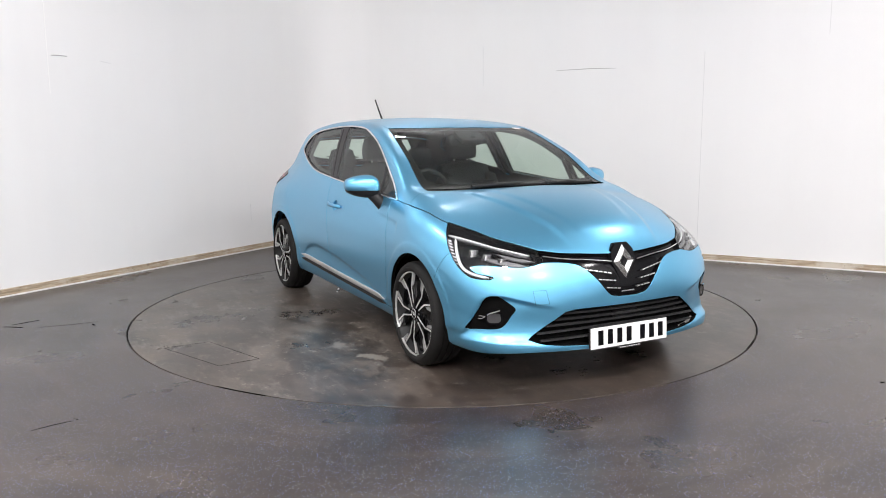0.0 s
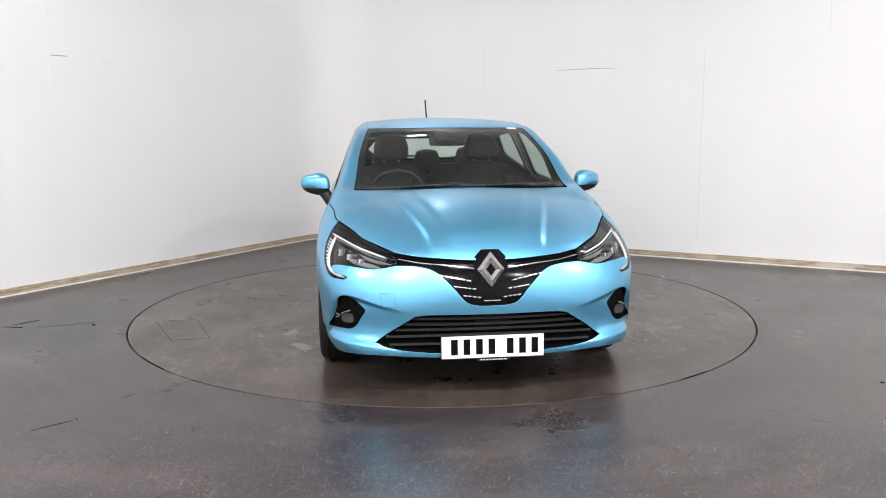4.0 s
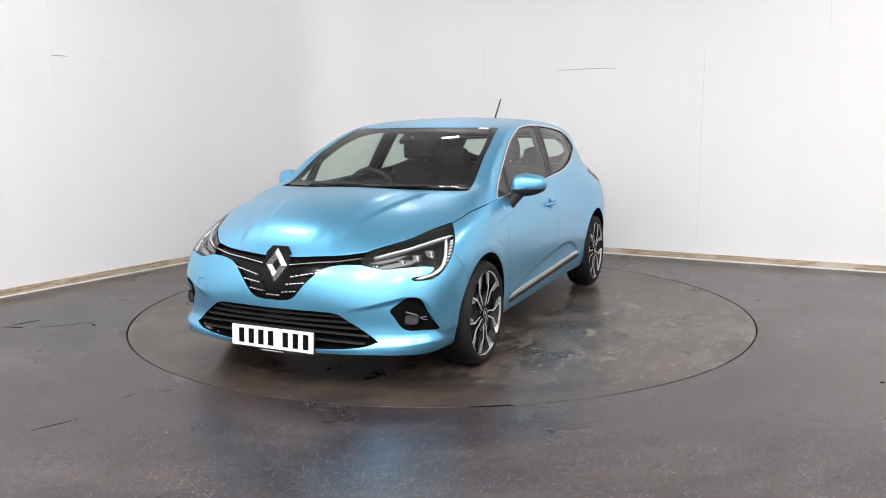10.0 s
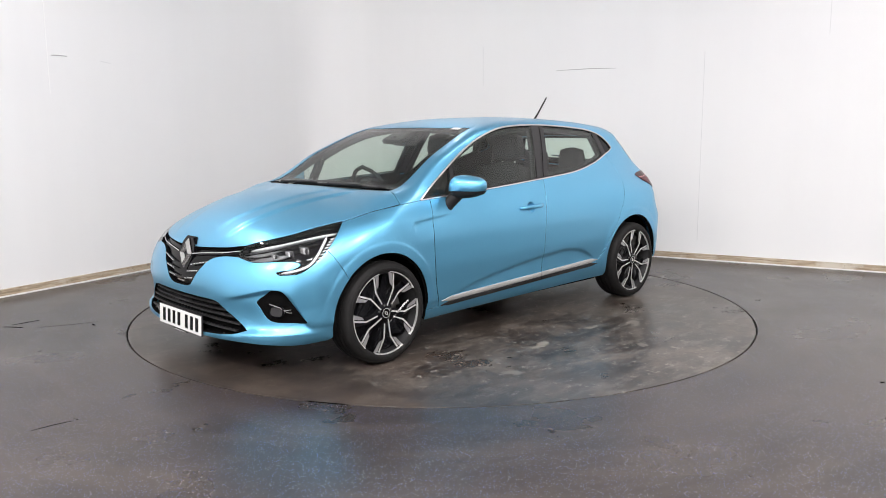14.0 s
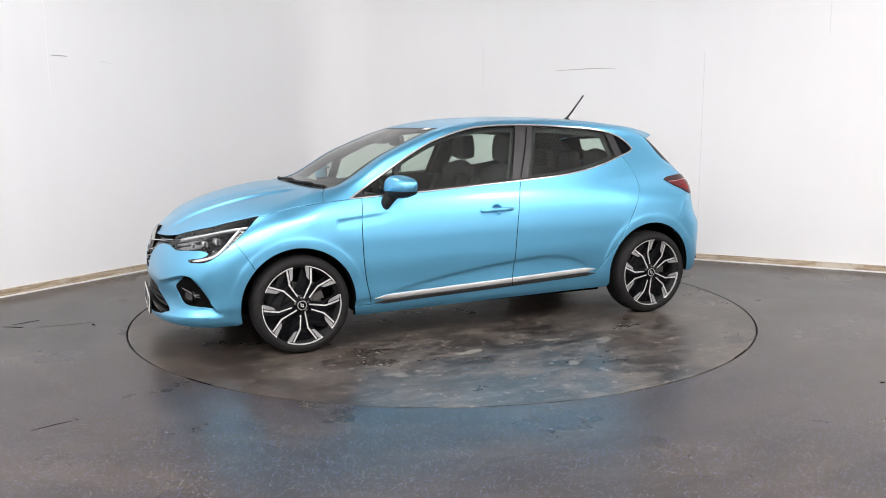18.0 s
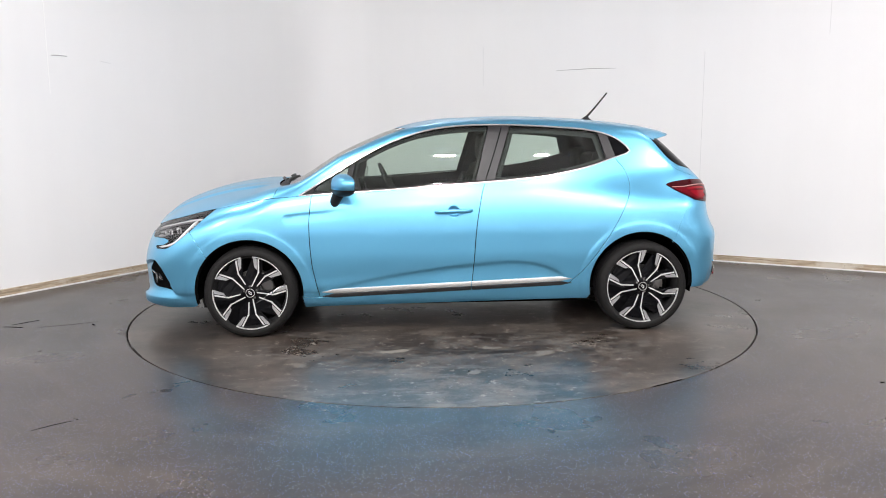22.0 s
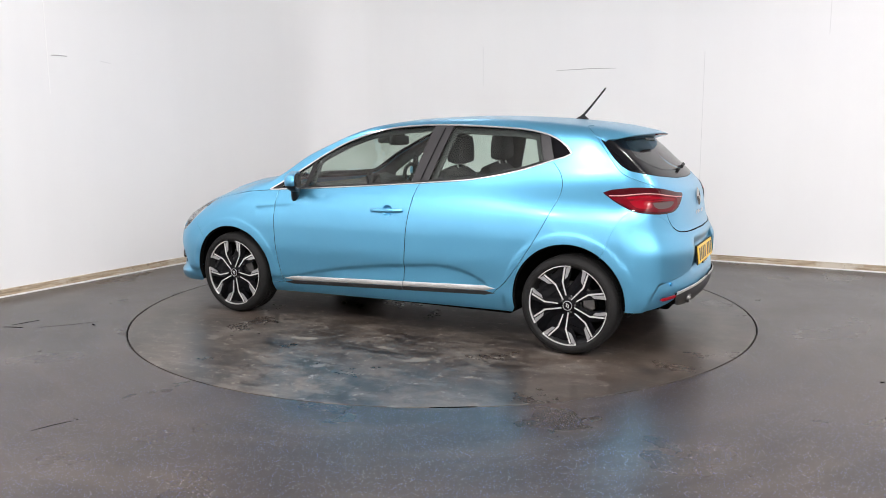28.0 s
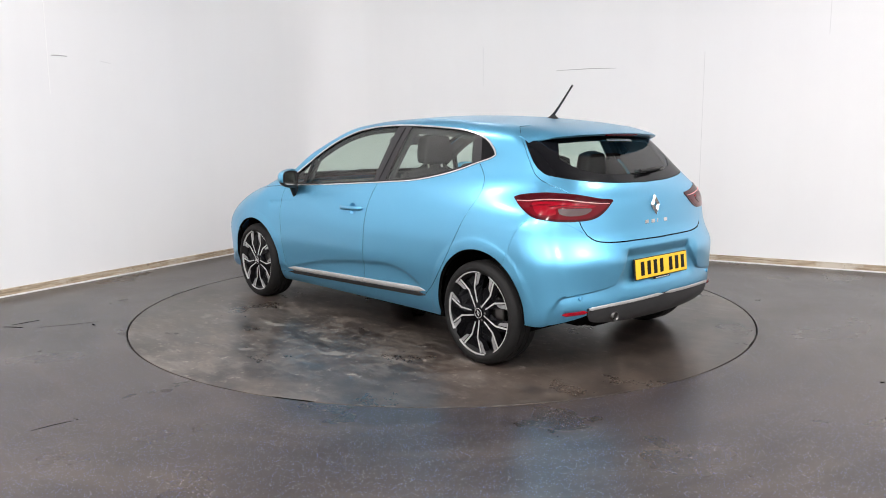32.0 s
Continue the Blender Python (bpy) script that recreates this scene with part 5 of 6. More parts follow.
# ---- grille and badge ----
half = chain(hood_nose, lamp_tip, grille_low)
panel("grille", FRONT, [both(half)], [GLOSS_BLACK, DARK], car, "gloss black upper grille", off=-0.022, gap=0.0, depth=0.0)
for s in (1, -1):
    rows = [([(1.972, 0.460, 0.690), (2.018, 0.347, 0.676), (2.048, 0.205, 0.664), (2.067, 0.085, 0.650)], 0.010, 0),
            ([(2.06, 0.262, 0.618), (2.085, 0.10, 0.588)], 0.011, 6), ([(2.09, 0.19, 0.565), (2.10, 0.078, 0.551)], 0.011, 5), ([(2.10, 0.145, 0.520), (2.105, 0.052, 0.509)], 0.011, 4)]
    for pts, w, cut in rows:
        q = line(pts, 0.003)
        ob = ribbon("grille_bar", q, w * 0.6, 0.006, BLACK if cut else CHROME, car, "chrome grille bar" if not cut else "black grille bar", lift=-0.014 if cut else -0.008, mirror=False)[0]
        if s < 0:
            ob.data.transform(Matrix.Diagonal((1, -1, 1, 1)))
            ob.data.flip_normals()
        for k in range(cut):
            f0, f1 = (k + 0.10) / cut, (k + 0.80) / cut
            seg = q[int(f0 * (len(q) - 1)):max(int(f1 * (len(q) - 1)) + 1, int(f0 * (len(q) - 1)) + 2)]
            ob = ribbon("grille_tooth", seg, w * 0.62, 0.007, BRIGHT, car, "small chrome grille tooth", lift=-0.008, mirror=False)[0]
            if s < 0:
                ob.data.transform(Matrix.Diagonal((1, -1, 1, 1)))
                ob.data.flip_normals()


def diamond(name, c, hh, hw, tilt, parent, mat, back=False, thick=0.016):
    """An upright open diamond of four bevelled bars."""
    o = [(0, hh), (hw, 0), (0, -hh), (-hw, 0)]
    bm = bmesh.new()
    k = 0.36
    for i in range(4):
        a, b = o[i], o[(i + 1) % 4]
        v = [(a[0], a[1], 0), (b[0], b[1], 0), (b[0] * k, b[1] * k, 0), (a[0] * k, a[1] * k, 0)]
        m = [((a[0] * (1 + k) / 2), a[1] * (1 + k) / 2, thick), (b[0] * (1 + k) / 2, b[1] * (1 + k) / 2, thick)]
        p = [bm.verts.new(q) for q in v + m]
        bm.faces.new((p[0], p[1], p[5], p[4])), bm.faces.new((p[4], p[5], p[2], p[3])), bm.faces.new((p[0], p[4], p[3])), bm.faces.new((p[1], p[2], p[5])), bm.faces.new((p[3], p[2], p[1], p[0]))
    bmesh.ops.recalc_face_normals(bm, faces=bm.faces)
    ob = part(name, bm, mat, parent, "chrome diamond badge")
    ob.matrix_local = Matrix.Translation(c) @ (pose(0, 0, 0, 90, 0, -90) if back else pose(0, 0, 0, 90, 0, 90)) @ pose(0, 0, 0, tilt, 0, 0)
    return ob


bm = bmesh.new()
o = [(-0.045, 0.098), (0.045, 0.098), (0.080, 0.060), (0.092, 0.0), (0.045, -0.105), (-0.045, -0.105), (-0.092, 0.0), (-0.080, 0.060)]
prism(bm, o, -0.05, -0.004, None, 0.008)
ob = part("badge_plinth", bm, GLOSS_BLACK, car, "gloss black badge plinth")
ob.matrix_local = Matrix.Translation((2.062, 0, 0.648)) @ pose(0, 0, 0, 90, 0, 90) @ pose(0, 0, 0, -16, 0, 0)
diamond("badge", (2.062, 0, 0.642), 0.090, 0.069, -14, car, BADGE, thick=0.016)

# lower intake: slats behind the opening, and a sensor plate
data = panel_data("intake", FRONT, [intake], gap=0.0, off=-0.045, depth=0.0)
net = child("intake", skin_mesh("intake", data, [DARK, DARK]), car, "black lower air intake")
for k, z in enumerate((0.262, 0.300, 0.338, 0.376, 0.408)):
    w = float(np.interp(z, [0.24, 0.275, 0.35, 0.416], [0.42, 0.55, 0.46, 0.375]))
    ribbon("slat", line([(2.0, y, z) for y in np.linspace(-w, w, 15)], 0.02), 0.013, 0.022, BLACK, net, "black intake slat", lift=-0.034, mirror=False)
bm = bmesh.new()
box(bm, (2.060, -0.088, 0.330), (2.082, 0.088, 0.420), 0.008)
part("sensor_plate", bm, GLOSS_BLACK, car, "black sensor plate in the intake")

# towing-eye cover, and a small bar for the maker's lettering under the badge
q = [(2.0, -0.545, 0.523), (2.0, -0.475, 0.520), (2.0, -0.462, 0.460), (2.0, -0.532, 0.458)]
for a, b in zip(q, q[1:] + q[:1]):
    bar("tow_cover_gap", line([a, b], 0.01), 0.0009, DARK, car, "hairline gap of the towing-eye cover", lift=-0.0004, seg=5)
bm = bmesh.new()
box(bm, (2.098, -0.042, 0.4885), (2.1015, 0.042, 0.4945), 0)
part("lettering_bar", bm, BRIGHT, car, "small chrome bar in place of lettering")

# fog lamp pockets
for s in (1, -1):
    data = panel_data("fog_pocket", FRONT, [chain(fog_hole)], gap=0.0, off=-0.026, depth=0.0)
    pocket = child("fog_pocket", skin_mesh("fog_pocket", data, [DARK, DARK], s), car, "black fog lamp pocket")
    p = snap([[1.928, 0.728, 0.388]])[0]
    nn = normals(p[None])[0]
    m = Matrix.Translation((p[0] - nn[0] * 0.032, (p[1] - nn[1] * 0.032) * s, p[2])) @ pose(0, 0, 0, 0, 0, s * 28) @ pose(0, 0, 0, 90, 0, 90)
    r = 0.034
    o = [(math.copysign(abs(math.cos(t)) ** 0.7, math.cos(t)) * r * 1.15, math.copysign(abs(math.sin(t)) ** 0.7, math.sin(t)) * r * 0.86) for t in [2 * math.pi * i / 28 for i in range(28)]]
    bm = bmesh.new()
    prism(bm, o, -0.01, 0.014, None, 0.004)
    body = part("fog_lamp", bm, FOG_GLASS, pocket, "small dark fog lamp")
    body.matrix_local = m
    bm = bmesh.new()
    tube(bm, [(x * 1.06, y * 1.08, 0.012) for x, y in o], 0.005, 6, 1, True)
    part("fog_rim", bm, GLOSS_BLACK, body, smooth=60)
    ob = ribbon("fog_blade", line([(1.95, 0.70, 0.432), (1.915, 0.744, 0.412), (1.905, 0.756, 0.398), (1.872, 0.780, 0.398)], 0.01), 0.007, 0.006, CHROME, pocket, "thin chrome blade", lift=-0.012, mirror=False)[0]
    prong = ribbon("fog_blade", line([(1.905, 0.756, 0.398), (1.885, 0.772, 0.384), (1.868, 0.783, 0.382)], 0.01), 0.005, 0.006, CHROME, pocket, "thin chrome blade", lift=-0.012, mirror=False)[0]
    for piece in (ob, prong):
        if s < 0:
            piece.data.transform(Matrix.Diagonal((1, -1, 1, 1)))
            piece.data.flip_normals()


# ---- number plates, with plain bars for the characters ----
def plate_thing(name, c, face, mat, label, tilt=0):
    """face: +1 looks forward, -1 backward."""
    bm = bmesh.new()
    box(bm, (-0.263, -0.060, -0.012), (0.263, 0.060, -0.001), 0.004)
    ob = part("number_plate", bm, BLACK, car, "black plate holder")
    ob.matrix_local = Matrix.Translation(c) @ (pose(0, 0, 0, 90, 0, 90) if face > 0 else pose(0, 0, 0, 90, 0, -90)) @ pose(0, 0, 0, tilt, 0, 0)
    bm = bmesh.new()
    box(bm, (-0.259, -0.055, -0.001), (0.259, 0.056, 0.003), 0.0015)
    part("plate", bm, mat, ob, label)
    for k, x in enumerate((-0.195, -0.132, -0.069, -0.006, 0.087, 0.150, 0.213)):
        bm = bmesh.new()
        box(bm, (x - 0.017, -0.038, 0.0028), (x + 0.017, 0.040, 0.0042), 0)
        part("bar", bm, GLOSS_BLACK, ob)
    bm = bmesh.new()
    box(bm, (-0.08, -0.0725, -0.010), (0.08, -0.0605, -0.001), 0.003)
    part("holder_lip", bm, BLACK, ob)
    for k in range(9):
        bm = bmesh.new()
        box(bm, (-0.066 + k * 0.0155, -0.0685, -0.001), (-0.056 + k * 0.0155, -0.0645, 0.0002), 0)
        part("bar", bm, PLATE_WHITE, ob)
    return ob


plate_thing("front_plate", (2.122, 0, 0.262), 1, PLATE_WHITE, "white front plate with dark bars", -3)
plate_thing("rear_plate", (-1.926, 0, 0.556), -1, PLATE_YELLOW, "yellow rear plate with dark bars", -6)

# ---- tail ----
tail_loop = line([(-1.463, 0.765, 0.977), (-1.507, 0.745, 0.992), (-1.624, 0.703, 0.999), (-1.73, 0.630, 0.993), (-1.81, 0.46, 0.963), (-1.832, 0.36, 0.950), (-1.838, 0.385, 0.925), (-1.838, 0.44, 0.885),
                  (-1.83, 0.50, 0.858), (-1.81, 0.566, 0.847), (-1.763, 0.678, 0.846), (-1.703, 0.765, 0.857), (-1.641, 0.81, 0.880), (-1.55, 0.805, 0.933), (-1.463, 0.765, 0.977)])
rev_loop = line([(-1.728, 0.700, 0.908), (-1.77, 0.635, 0.911), (-1.805, 0.525, 0.909), (-1.812, 0.535, 0.893), (-1.80, 0.580, 0.878), (-1.765, 0.662, 0.875), (-1.735, 0.698, 0.886), (-1.728, 0.700, 0.908)])
glow_loop = line([(-1.50, 0.772, 0.955), (-1.60, 0.748, 0.954), (-1.72, 0.655, 0.948), (-1.80, 0.50, 0.935), (-1.828, 0.395, 0.929)], 0.015)
REV = material("reversing_lens", (0.085, 0.060, 0.060), 0.12, spec=0.25)
PINK = material("pale_light_bar", (0.70, 0.34, 0.34), 0.3)
RED_DEEP = material("deep_red_lens", (0.105, 0.002, 0.006), 0.06, spec=0.25)
RED_DARK = material("dark_red_lens", (0.040, 0.002, 0.004), 0.06, spec=0.25)
lamps_r = panel("tail_lamp", REAR, [chain(tail_loop)], [RED_DARK, DARK], car, "dark red tail lamp", sides=2, off=0.005, gap=0.0, depth=0.012, grid=0.016)
red_loop = line([(-1.50, 0.785, 0.958), (-1.62, 0.752, 0.956), (-1.73, 0.662, 0.947), (-1.80, 0.51, 0.935), (-1.826, 0.41, 0.926), (-1.828, 0.45, 0.895), (-1.815, 0.54, 0.860), (-1.76, 0.675, 0.857), (-1.70, 0.755, 0.866), (-1.64, 0.80, 0.887), (-1.55, 0.80, 0.936), (-1.50, 0.785, 0.958)])
brake_loop = line([(-1.60, 0.765, 0.945), (-1.73, 0.665, 0.937), (-1.80, 0.515, 0.924), (-1.812, 0.49, 0.918), (-1.80, 0.53, 0.913), (-1.765, 0.640, 0.916), (-1.722, 0.708, 0.914), (-1.725, 0.712, 0.884), (-1.70, 0.750, 0.878), (-1.655, 0.785, 0.893), (-1.60, 0.765, 0.945)])
for ob, s in zip(lamps_r, (1, -1)):
    for nm, loop, mat, off, lab in (("red_lens", red_loop, RED_DEEP, 0.0062, "deep red lens"), ("brake_lens", brake_loop, RED_LENS, 0.0072, "bright red lens"), ("reversing_lens", rev_loop, REV, 0.0085, "clear reversing lens")):
        data = panel_data(nm, REAR, [chain(loop)], gap=0.0, off=off, depth=0.0, grid=0.014)
        child(nm, skin_mesh(nm, data, [mat, DARK], s), ob, lab)
    o2 = ribbon("light_bar", glow_loop, 0.0038, 0.004, PINK, ob, "thin white light bar", lift=0.005, mirror=False)[0]
    if s < 0:
        o2.data.transform(Matrix.Diagonal((1, -1, 1, 1)))
        o2.data.flip_normals()
for ob, s in zip(lamps_r, (1, -1)):
    for dz in (-0.002, -0.011):
        q = line([(-1.60, 0.775, 0.930 + dz), (-1.73, 0.680, 0.928 + dz), (-1.80, 0.530, 0.920 + dz)], 0.015)
        o2 = ribbon("lens_rib", q, 0.003, 0.002, RED_DARK, ob, "dark rib in the red lens", lift=0.0065, mirror=False, ends=0.02)[0]
        if s < 0:
            o2.data.transform(Matrix.Diagonal((1, -1, 1, 1)))
            o2.data.flip_normals()
diamond("badge", (-1.868, 0, 0.905), 0.062, 0.042, -9, car, BADGE, back=True, thick=0.012)
for k, y in enumerate((0.098, 0.035, -0.020, -0.090)):
    bm = bmesh.new()
    box(bm, (-0.016, -0.011, 0), (0.016 if k != 2 else -0.006, 0.011, 0.005), 0.002)
    ob = part("model_badge", bm, CHROME, car, "small chrome badge bar")
    ob.matrix_local = Matrix.Translation((-1.878, y, 0.812)) @ pose(0, 0, 0, 90, 0, -90)

# spoiler over the rear window
def spoiler_thing():
    n = 24
    V, F = [], []
    for i in range(n + 1):
        y = -0.590 * (0.5 * math.cos(math.pi * i / n) + 0.5 * (1 - 2 * i / n))
        f = abs(y) / 0.548
        e = float(step01(np.array([abs(y)]), 0.47, 0.590)[0])
        x0 = -1.335 + 0.04 * f * f - 0.055 * e
        tip = -1.628 + 0.088 * min(f, 1) ** 3 + 0.03 * min(f, 1) ** 2 + 0.088 * e
        z0 = float(meet(np.array([x0, y, 0.5]), np.array([0.0, 0, 1.0]))[2])
        zt = 1.313 - 0.020 * f * f - 0.026 * e
        sect = [(x0, z0 + 0.001), (x0 - min(0.06, 0.22 * (x0 - tip)), z0 + (zt - z0) * 0.16 + 0.003), (x0 + (tip - x0) * 0.5, z0 + (zt - z0) * 0.46 + 0.004), (x0 + (tip - x0) * 0.8, z0 + (zt - z0) * 0.78 + 0.003), (tip + 0.012, zt + 0.001), (tip, zt - 0.004), (tip + 0.005, zt - 0.010),
                (tip + 0.06 * (1 - 0.8 * e), zt - 0.017), ((-1.455 + 0.04 * f * f) * (1 - e) + (tip + 0.02) * e, 1.292 - 0.03 * f * f), ((-1.40 + 0.04 * f * f) * (1 - e) + (tip + 0.035) * e, 1.285 - 0.03 * f * f)]
        rest = lambda x: float(meet(np.array([x, y, 0.5]), np.array([0.0, 0, 1.0]))[2])
        V += [(x, y, max(z, rest(x) + 0.003) if 0 < j < 6 else z) for j, (x, z) in enumerate(sect)]
    k = 10
    for i in range(n):
        for j in range(k - 1):
            F.append((i * k + j, i * k + j + 1, (i + 1) * k + j + 1, (i + 1) * k + j))
    F += [tuple(range(k))[::-1], tuple(n * k + j for j in range(k))]
    bm = bmesh.new()
    bm.from_mesh(mesh_of("spoiler", V, F, PAINT))
    bmesh.ops.recalc_face_normals(bm, faces=bm.faces)
    sp = part("spoiler", bm, PAINT, car, "blue roof spoiler over the rear window", smooth=45)
    bm = bmesh.new()
    box(bm, (-1.633, -0.15, 1.2945), (-1.613, 0.15, 1.3045), 0.004)
    part("brake_light", bm, RED_DARK, sp, "dark red high brake light")


spoiler_thing()

# antenna
bm = bmesh.new()
k = 16
rows = []
for h, a, b in ((0, 0.048, 0.022), (0.006, 0.046, 0.020), (0.014, 0.032, 0.012), (0.026, 0.016, 0.008), (0.034, 0.009, 0.006)):
    rows.append([bm.verts.new((-1.085 + a * math.cos(2 * math.pi * i / k) - h * 0.3, b * math.sin(2 * math.pi * i / k), 1.402 + h)) for i in range(k)])
for a, b in zip(rows, rows[1:]):
    for i in range(k):
        bm.faces.new((a[i], a[(i + 1) % k], b[(i + 1) % k], b[i]))
bm.faces.new(rows[-1])
ant = part("antenna_base", bm, BLACK, car, "black antenna foot", smooth=60)
bm = bmesh.new()
tube(bm, [(-1.092, 0, 1.425), (-1.14, 0, 1.478), (-1.20, 0, 1.550), (-1.245, 0, 1.606)], [0.009, 0.007, 0.006, 0.006], 8)
part("antenna_rod", bm, BLACK, ant, "thin black antenna rod", smooth=60)

bar("tailgate_seam", np.vstack([gate_low[::-1], flip(gate_low)[1:]]), 0.0042, DARK, car, "dark gap under the tailgate", lift=-0.0015)
# silver line, reflectors and exhaust of the rear bumper
ribbon("bumper_line", np.vstack([strip_z[::-1], flip(strip_z)[1:]])[1:-1], 0.017, 0.005, DULL, car, "satin silver line along the rear valance", mirror=False, ends=0.05)
ribbon("reflector", line([(-1.80, 0.740, 0.358), (-1.845, 0.66, 0.361), (-1.868, 0.605, 0.364)], 0.01), 0.020, 0.005, RED_LENS, car, "red reflector strip", lift=0.002, ends=0.02)
bm = bmesh.new()
lathe(bm, [(0.027, -0.10), (0.028, 0.0), (0.026, 0.004), (0.023, 0.0), (0.022, -0.10)], 28, Matrix.Translation((-1.912, 0.415, 0.316)) @ pose(0, 0, 0, 0, -100, 0))
part("exhaust_tip", bm, DISC_METAL, car, "round chrome exhaust tip", smooth=50)
bm = bmesh.new()
lathe(bm, [(0.0225, -0.012), (0.0001, -0.012)], 24, Matrix.Translation((-1.912, 0.415, 0.316)) @ pose(0, 0, 0, 0, -100, 0))
part("exhaust_bore", bm, DARK, car)
bm = bmesh.new()
box(bm, (-1.76, 0.30, 0.245), (-1.50, 0.54, 0.33), 0.03)
part("silencer", bm, DARK, car, "dark exhaust silencer")

# parking sensors in the rear bumper
for y in (0.640, -0.640, 0.30, -0.30):
    p = snap([[-1.85, y, 0.436]])[0]
    nn = normals(p[None])[0]
    if abs(y) < 0.5:
        p = p - nn * 0.016
    turn = Vector(nn).to_track_quat("Z", "Y").to_matrix().to_4x4()
    bm = bmesh.new()
    lathe(bm, [(0.0125, -0.012), (0.0125, 0.0010), (0.0110, 0.0010), (0.0106, -0.002), (0.0102, 0.0016), (0.0001, 0.0018)], 20, Matrix.Translation(Vector(p) - Vector(nn) * 0.003) @ turn)
    part("parking_sensor", bm, PAINT, car, "small round body-coloured parking sensor", smooth=40)

# wipers
def wiper(pts, arm, name, lift):
    bm = bmesh.new()
    q = line(pts, 0.03)
    q = q + normals(q) * lift
    tube(bm, q, [0.004] + [0.008] * (len(q) - 2) + [0.004], 6)
    w = part(name, bm, BLACK, car, "black wiper", smooth=60)
    bm = bmesh.new()
    q = line(arm, 0.03)
    q = q + normals(q) * (lift + 0.012)
    tube(bm, q, [0.012] + [0.008] * (len(q) - 2) + [0.005], 6)
    part("wiper_arm", bm, BLACK, w, smooth=60)


wiper([(1.10, -0.33, 1.0), (1.115, -0.05, 1.0), (1.105, 0.25, 1.0)], [(1.145, -0.40, 0.985), (1.13, -0.2, 1.0), (1.12, -0.03, 1.0)], "wiper", 0.004)
wiper([(1.105, 0.20, 1.0), (1.09, 0.40, 1.0), (1.055, 0.60, 1.0)], [(1.15, 0.14, 0.99), (1.12, 0.30, 1.0), (1.095, 0.42, 1.0)], "wiper", 0.004)
wiper([(-1.725, 0.03, 1.075), (-1.725, -0.15, 1.083), (-1.70, -0.30, 1.09)], [(-1.735, 0.0, 1.065), (-1.73, -0.10, 1.075), (-1.72, -0.18, 1.082)], "rear_wiper", 0.014)
# small pale sticker at the top of the windscreen, and one inside the rear window
bm = bmesh.new()
p = plan_line([(0.300, 0.43), (0.290, 0.50)], 0.02)
n_ = normals(p)
V = [tuple(a + n * 0.001) for a, n in zip(p, n_)]
q = plan_line([(0.338, 0.43), (0.328, 0.50)], 0.02)
V += [tuple(a + n * 0.001) for a, n in zip(q, normals(q))]
h = len(p)
child("sticker", mesh_of("sticker", V, [(i, i + 1, h + i + 1, h + i) for i in range(h - 1)], PLATE_WHITE), car, "small pale windscreen sticker")

# pale notice at the top of the rear window, with a darker printed line
for name, y0, y1, z0, z1, lift, mat, lab in (("notice", 0.02, -0.23, 1.244, 1.204, 0.0045, PLATE_WHITE, "pale paper notice on the rear window"), ("notice_print", 0.0, -0.17, 1.229, 1.219, 0.0058, GREY_PLASTIC, "grey printed bar on the notice")):
    data = panel_data(name, REAR, [chain(line([(-1.5, y0, z0), (-1.5, y1, z0)], 0.02), line([(-1.5, y1, z0), (-1.5, y1, z1)], 0.02), line([(-1.5, y1, z1), (-1.5, y0, z1)], 0.02), line([(-1.5, y0, z1), (-1.5, y0, z0)], 0.02))], gap=0.0, off=lift, depth=0.0, grid=0.02, even=0.04)
    child(name, skin_mesh(name, data, [mat, mat]), car, lab)


# ---- inside the car ----
# the doors' inner window frames
for wide, pts in ((0.045, between(0.60, -0.285, True, 14) + between(-0.180, 0.645, False, 10)), (0.072, between(-0.425, -1.02, True, 10) + between(-1.075, -0.305, False, 8))):
    loop = chain(*[side_line([a, b]) for a, b in zip(pts, pts[1:] + pts[:1])])
    ribbon("window_lining", loop, wide, 0.010, TRIM, car, "black inner window frame", lift=-0.040)
for nm, chart, loops, off in (("front_door_lining", WRAP, [chain(belt_f, split, low_f, door_front)], -0.05), ("rear_door_lining", WRAP, [chain(belt_r, door_rear, low_r, split)], -0.05)):
    panel(nm, chart, loops, TRIM, car, "black door lining", sides=2, off=off, depth=0.0, gap=0.0, grid=0.05)
panel("body_lining", WRAP, [chain(window_top, belt_tip, door_rear, side_line([(-0.80, 0.327), (-0.86, 0.45), (-0.97, 0.60), (-1.12, 0.70), (-1.30, 0.73), (-1.45, 0.72)]), line([(-1.52, 0.84, 0.80), (-1.60, 0.66, 0.99)]), gate_side[:30][::-1], roof_side, screen_side, pillar_foot, cowl_end,
                                  side_line([(1.13, 0.908), (0.964, 0.921)]))], TRIM, car, "dark pillar lining", sides=2, off=-0.022, depth=0.0, gap=0.0, grid=0.05)
panel("headliner", PLAN, [both(chain(roof_front, roof_side, roof_back))], HEADLINER, car, "grey headliner", off=-0.028, depth=0.0, gap=0.0, grid=0.06)
panel("tailgate_lining", REAR, [both(chain(plan_line([(-1.36, 0), (-1.34, 0.3), (-1.28, 0.515)]), gate_side, gate_low)), rear_glass], TRIM, car, "dark tailgate lining", off=-0.03, depth=0.0, gap=0.0, grid=0.05)


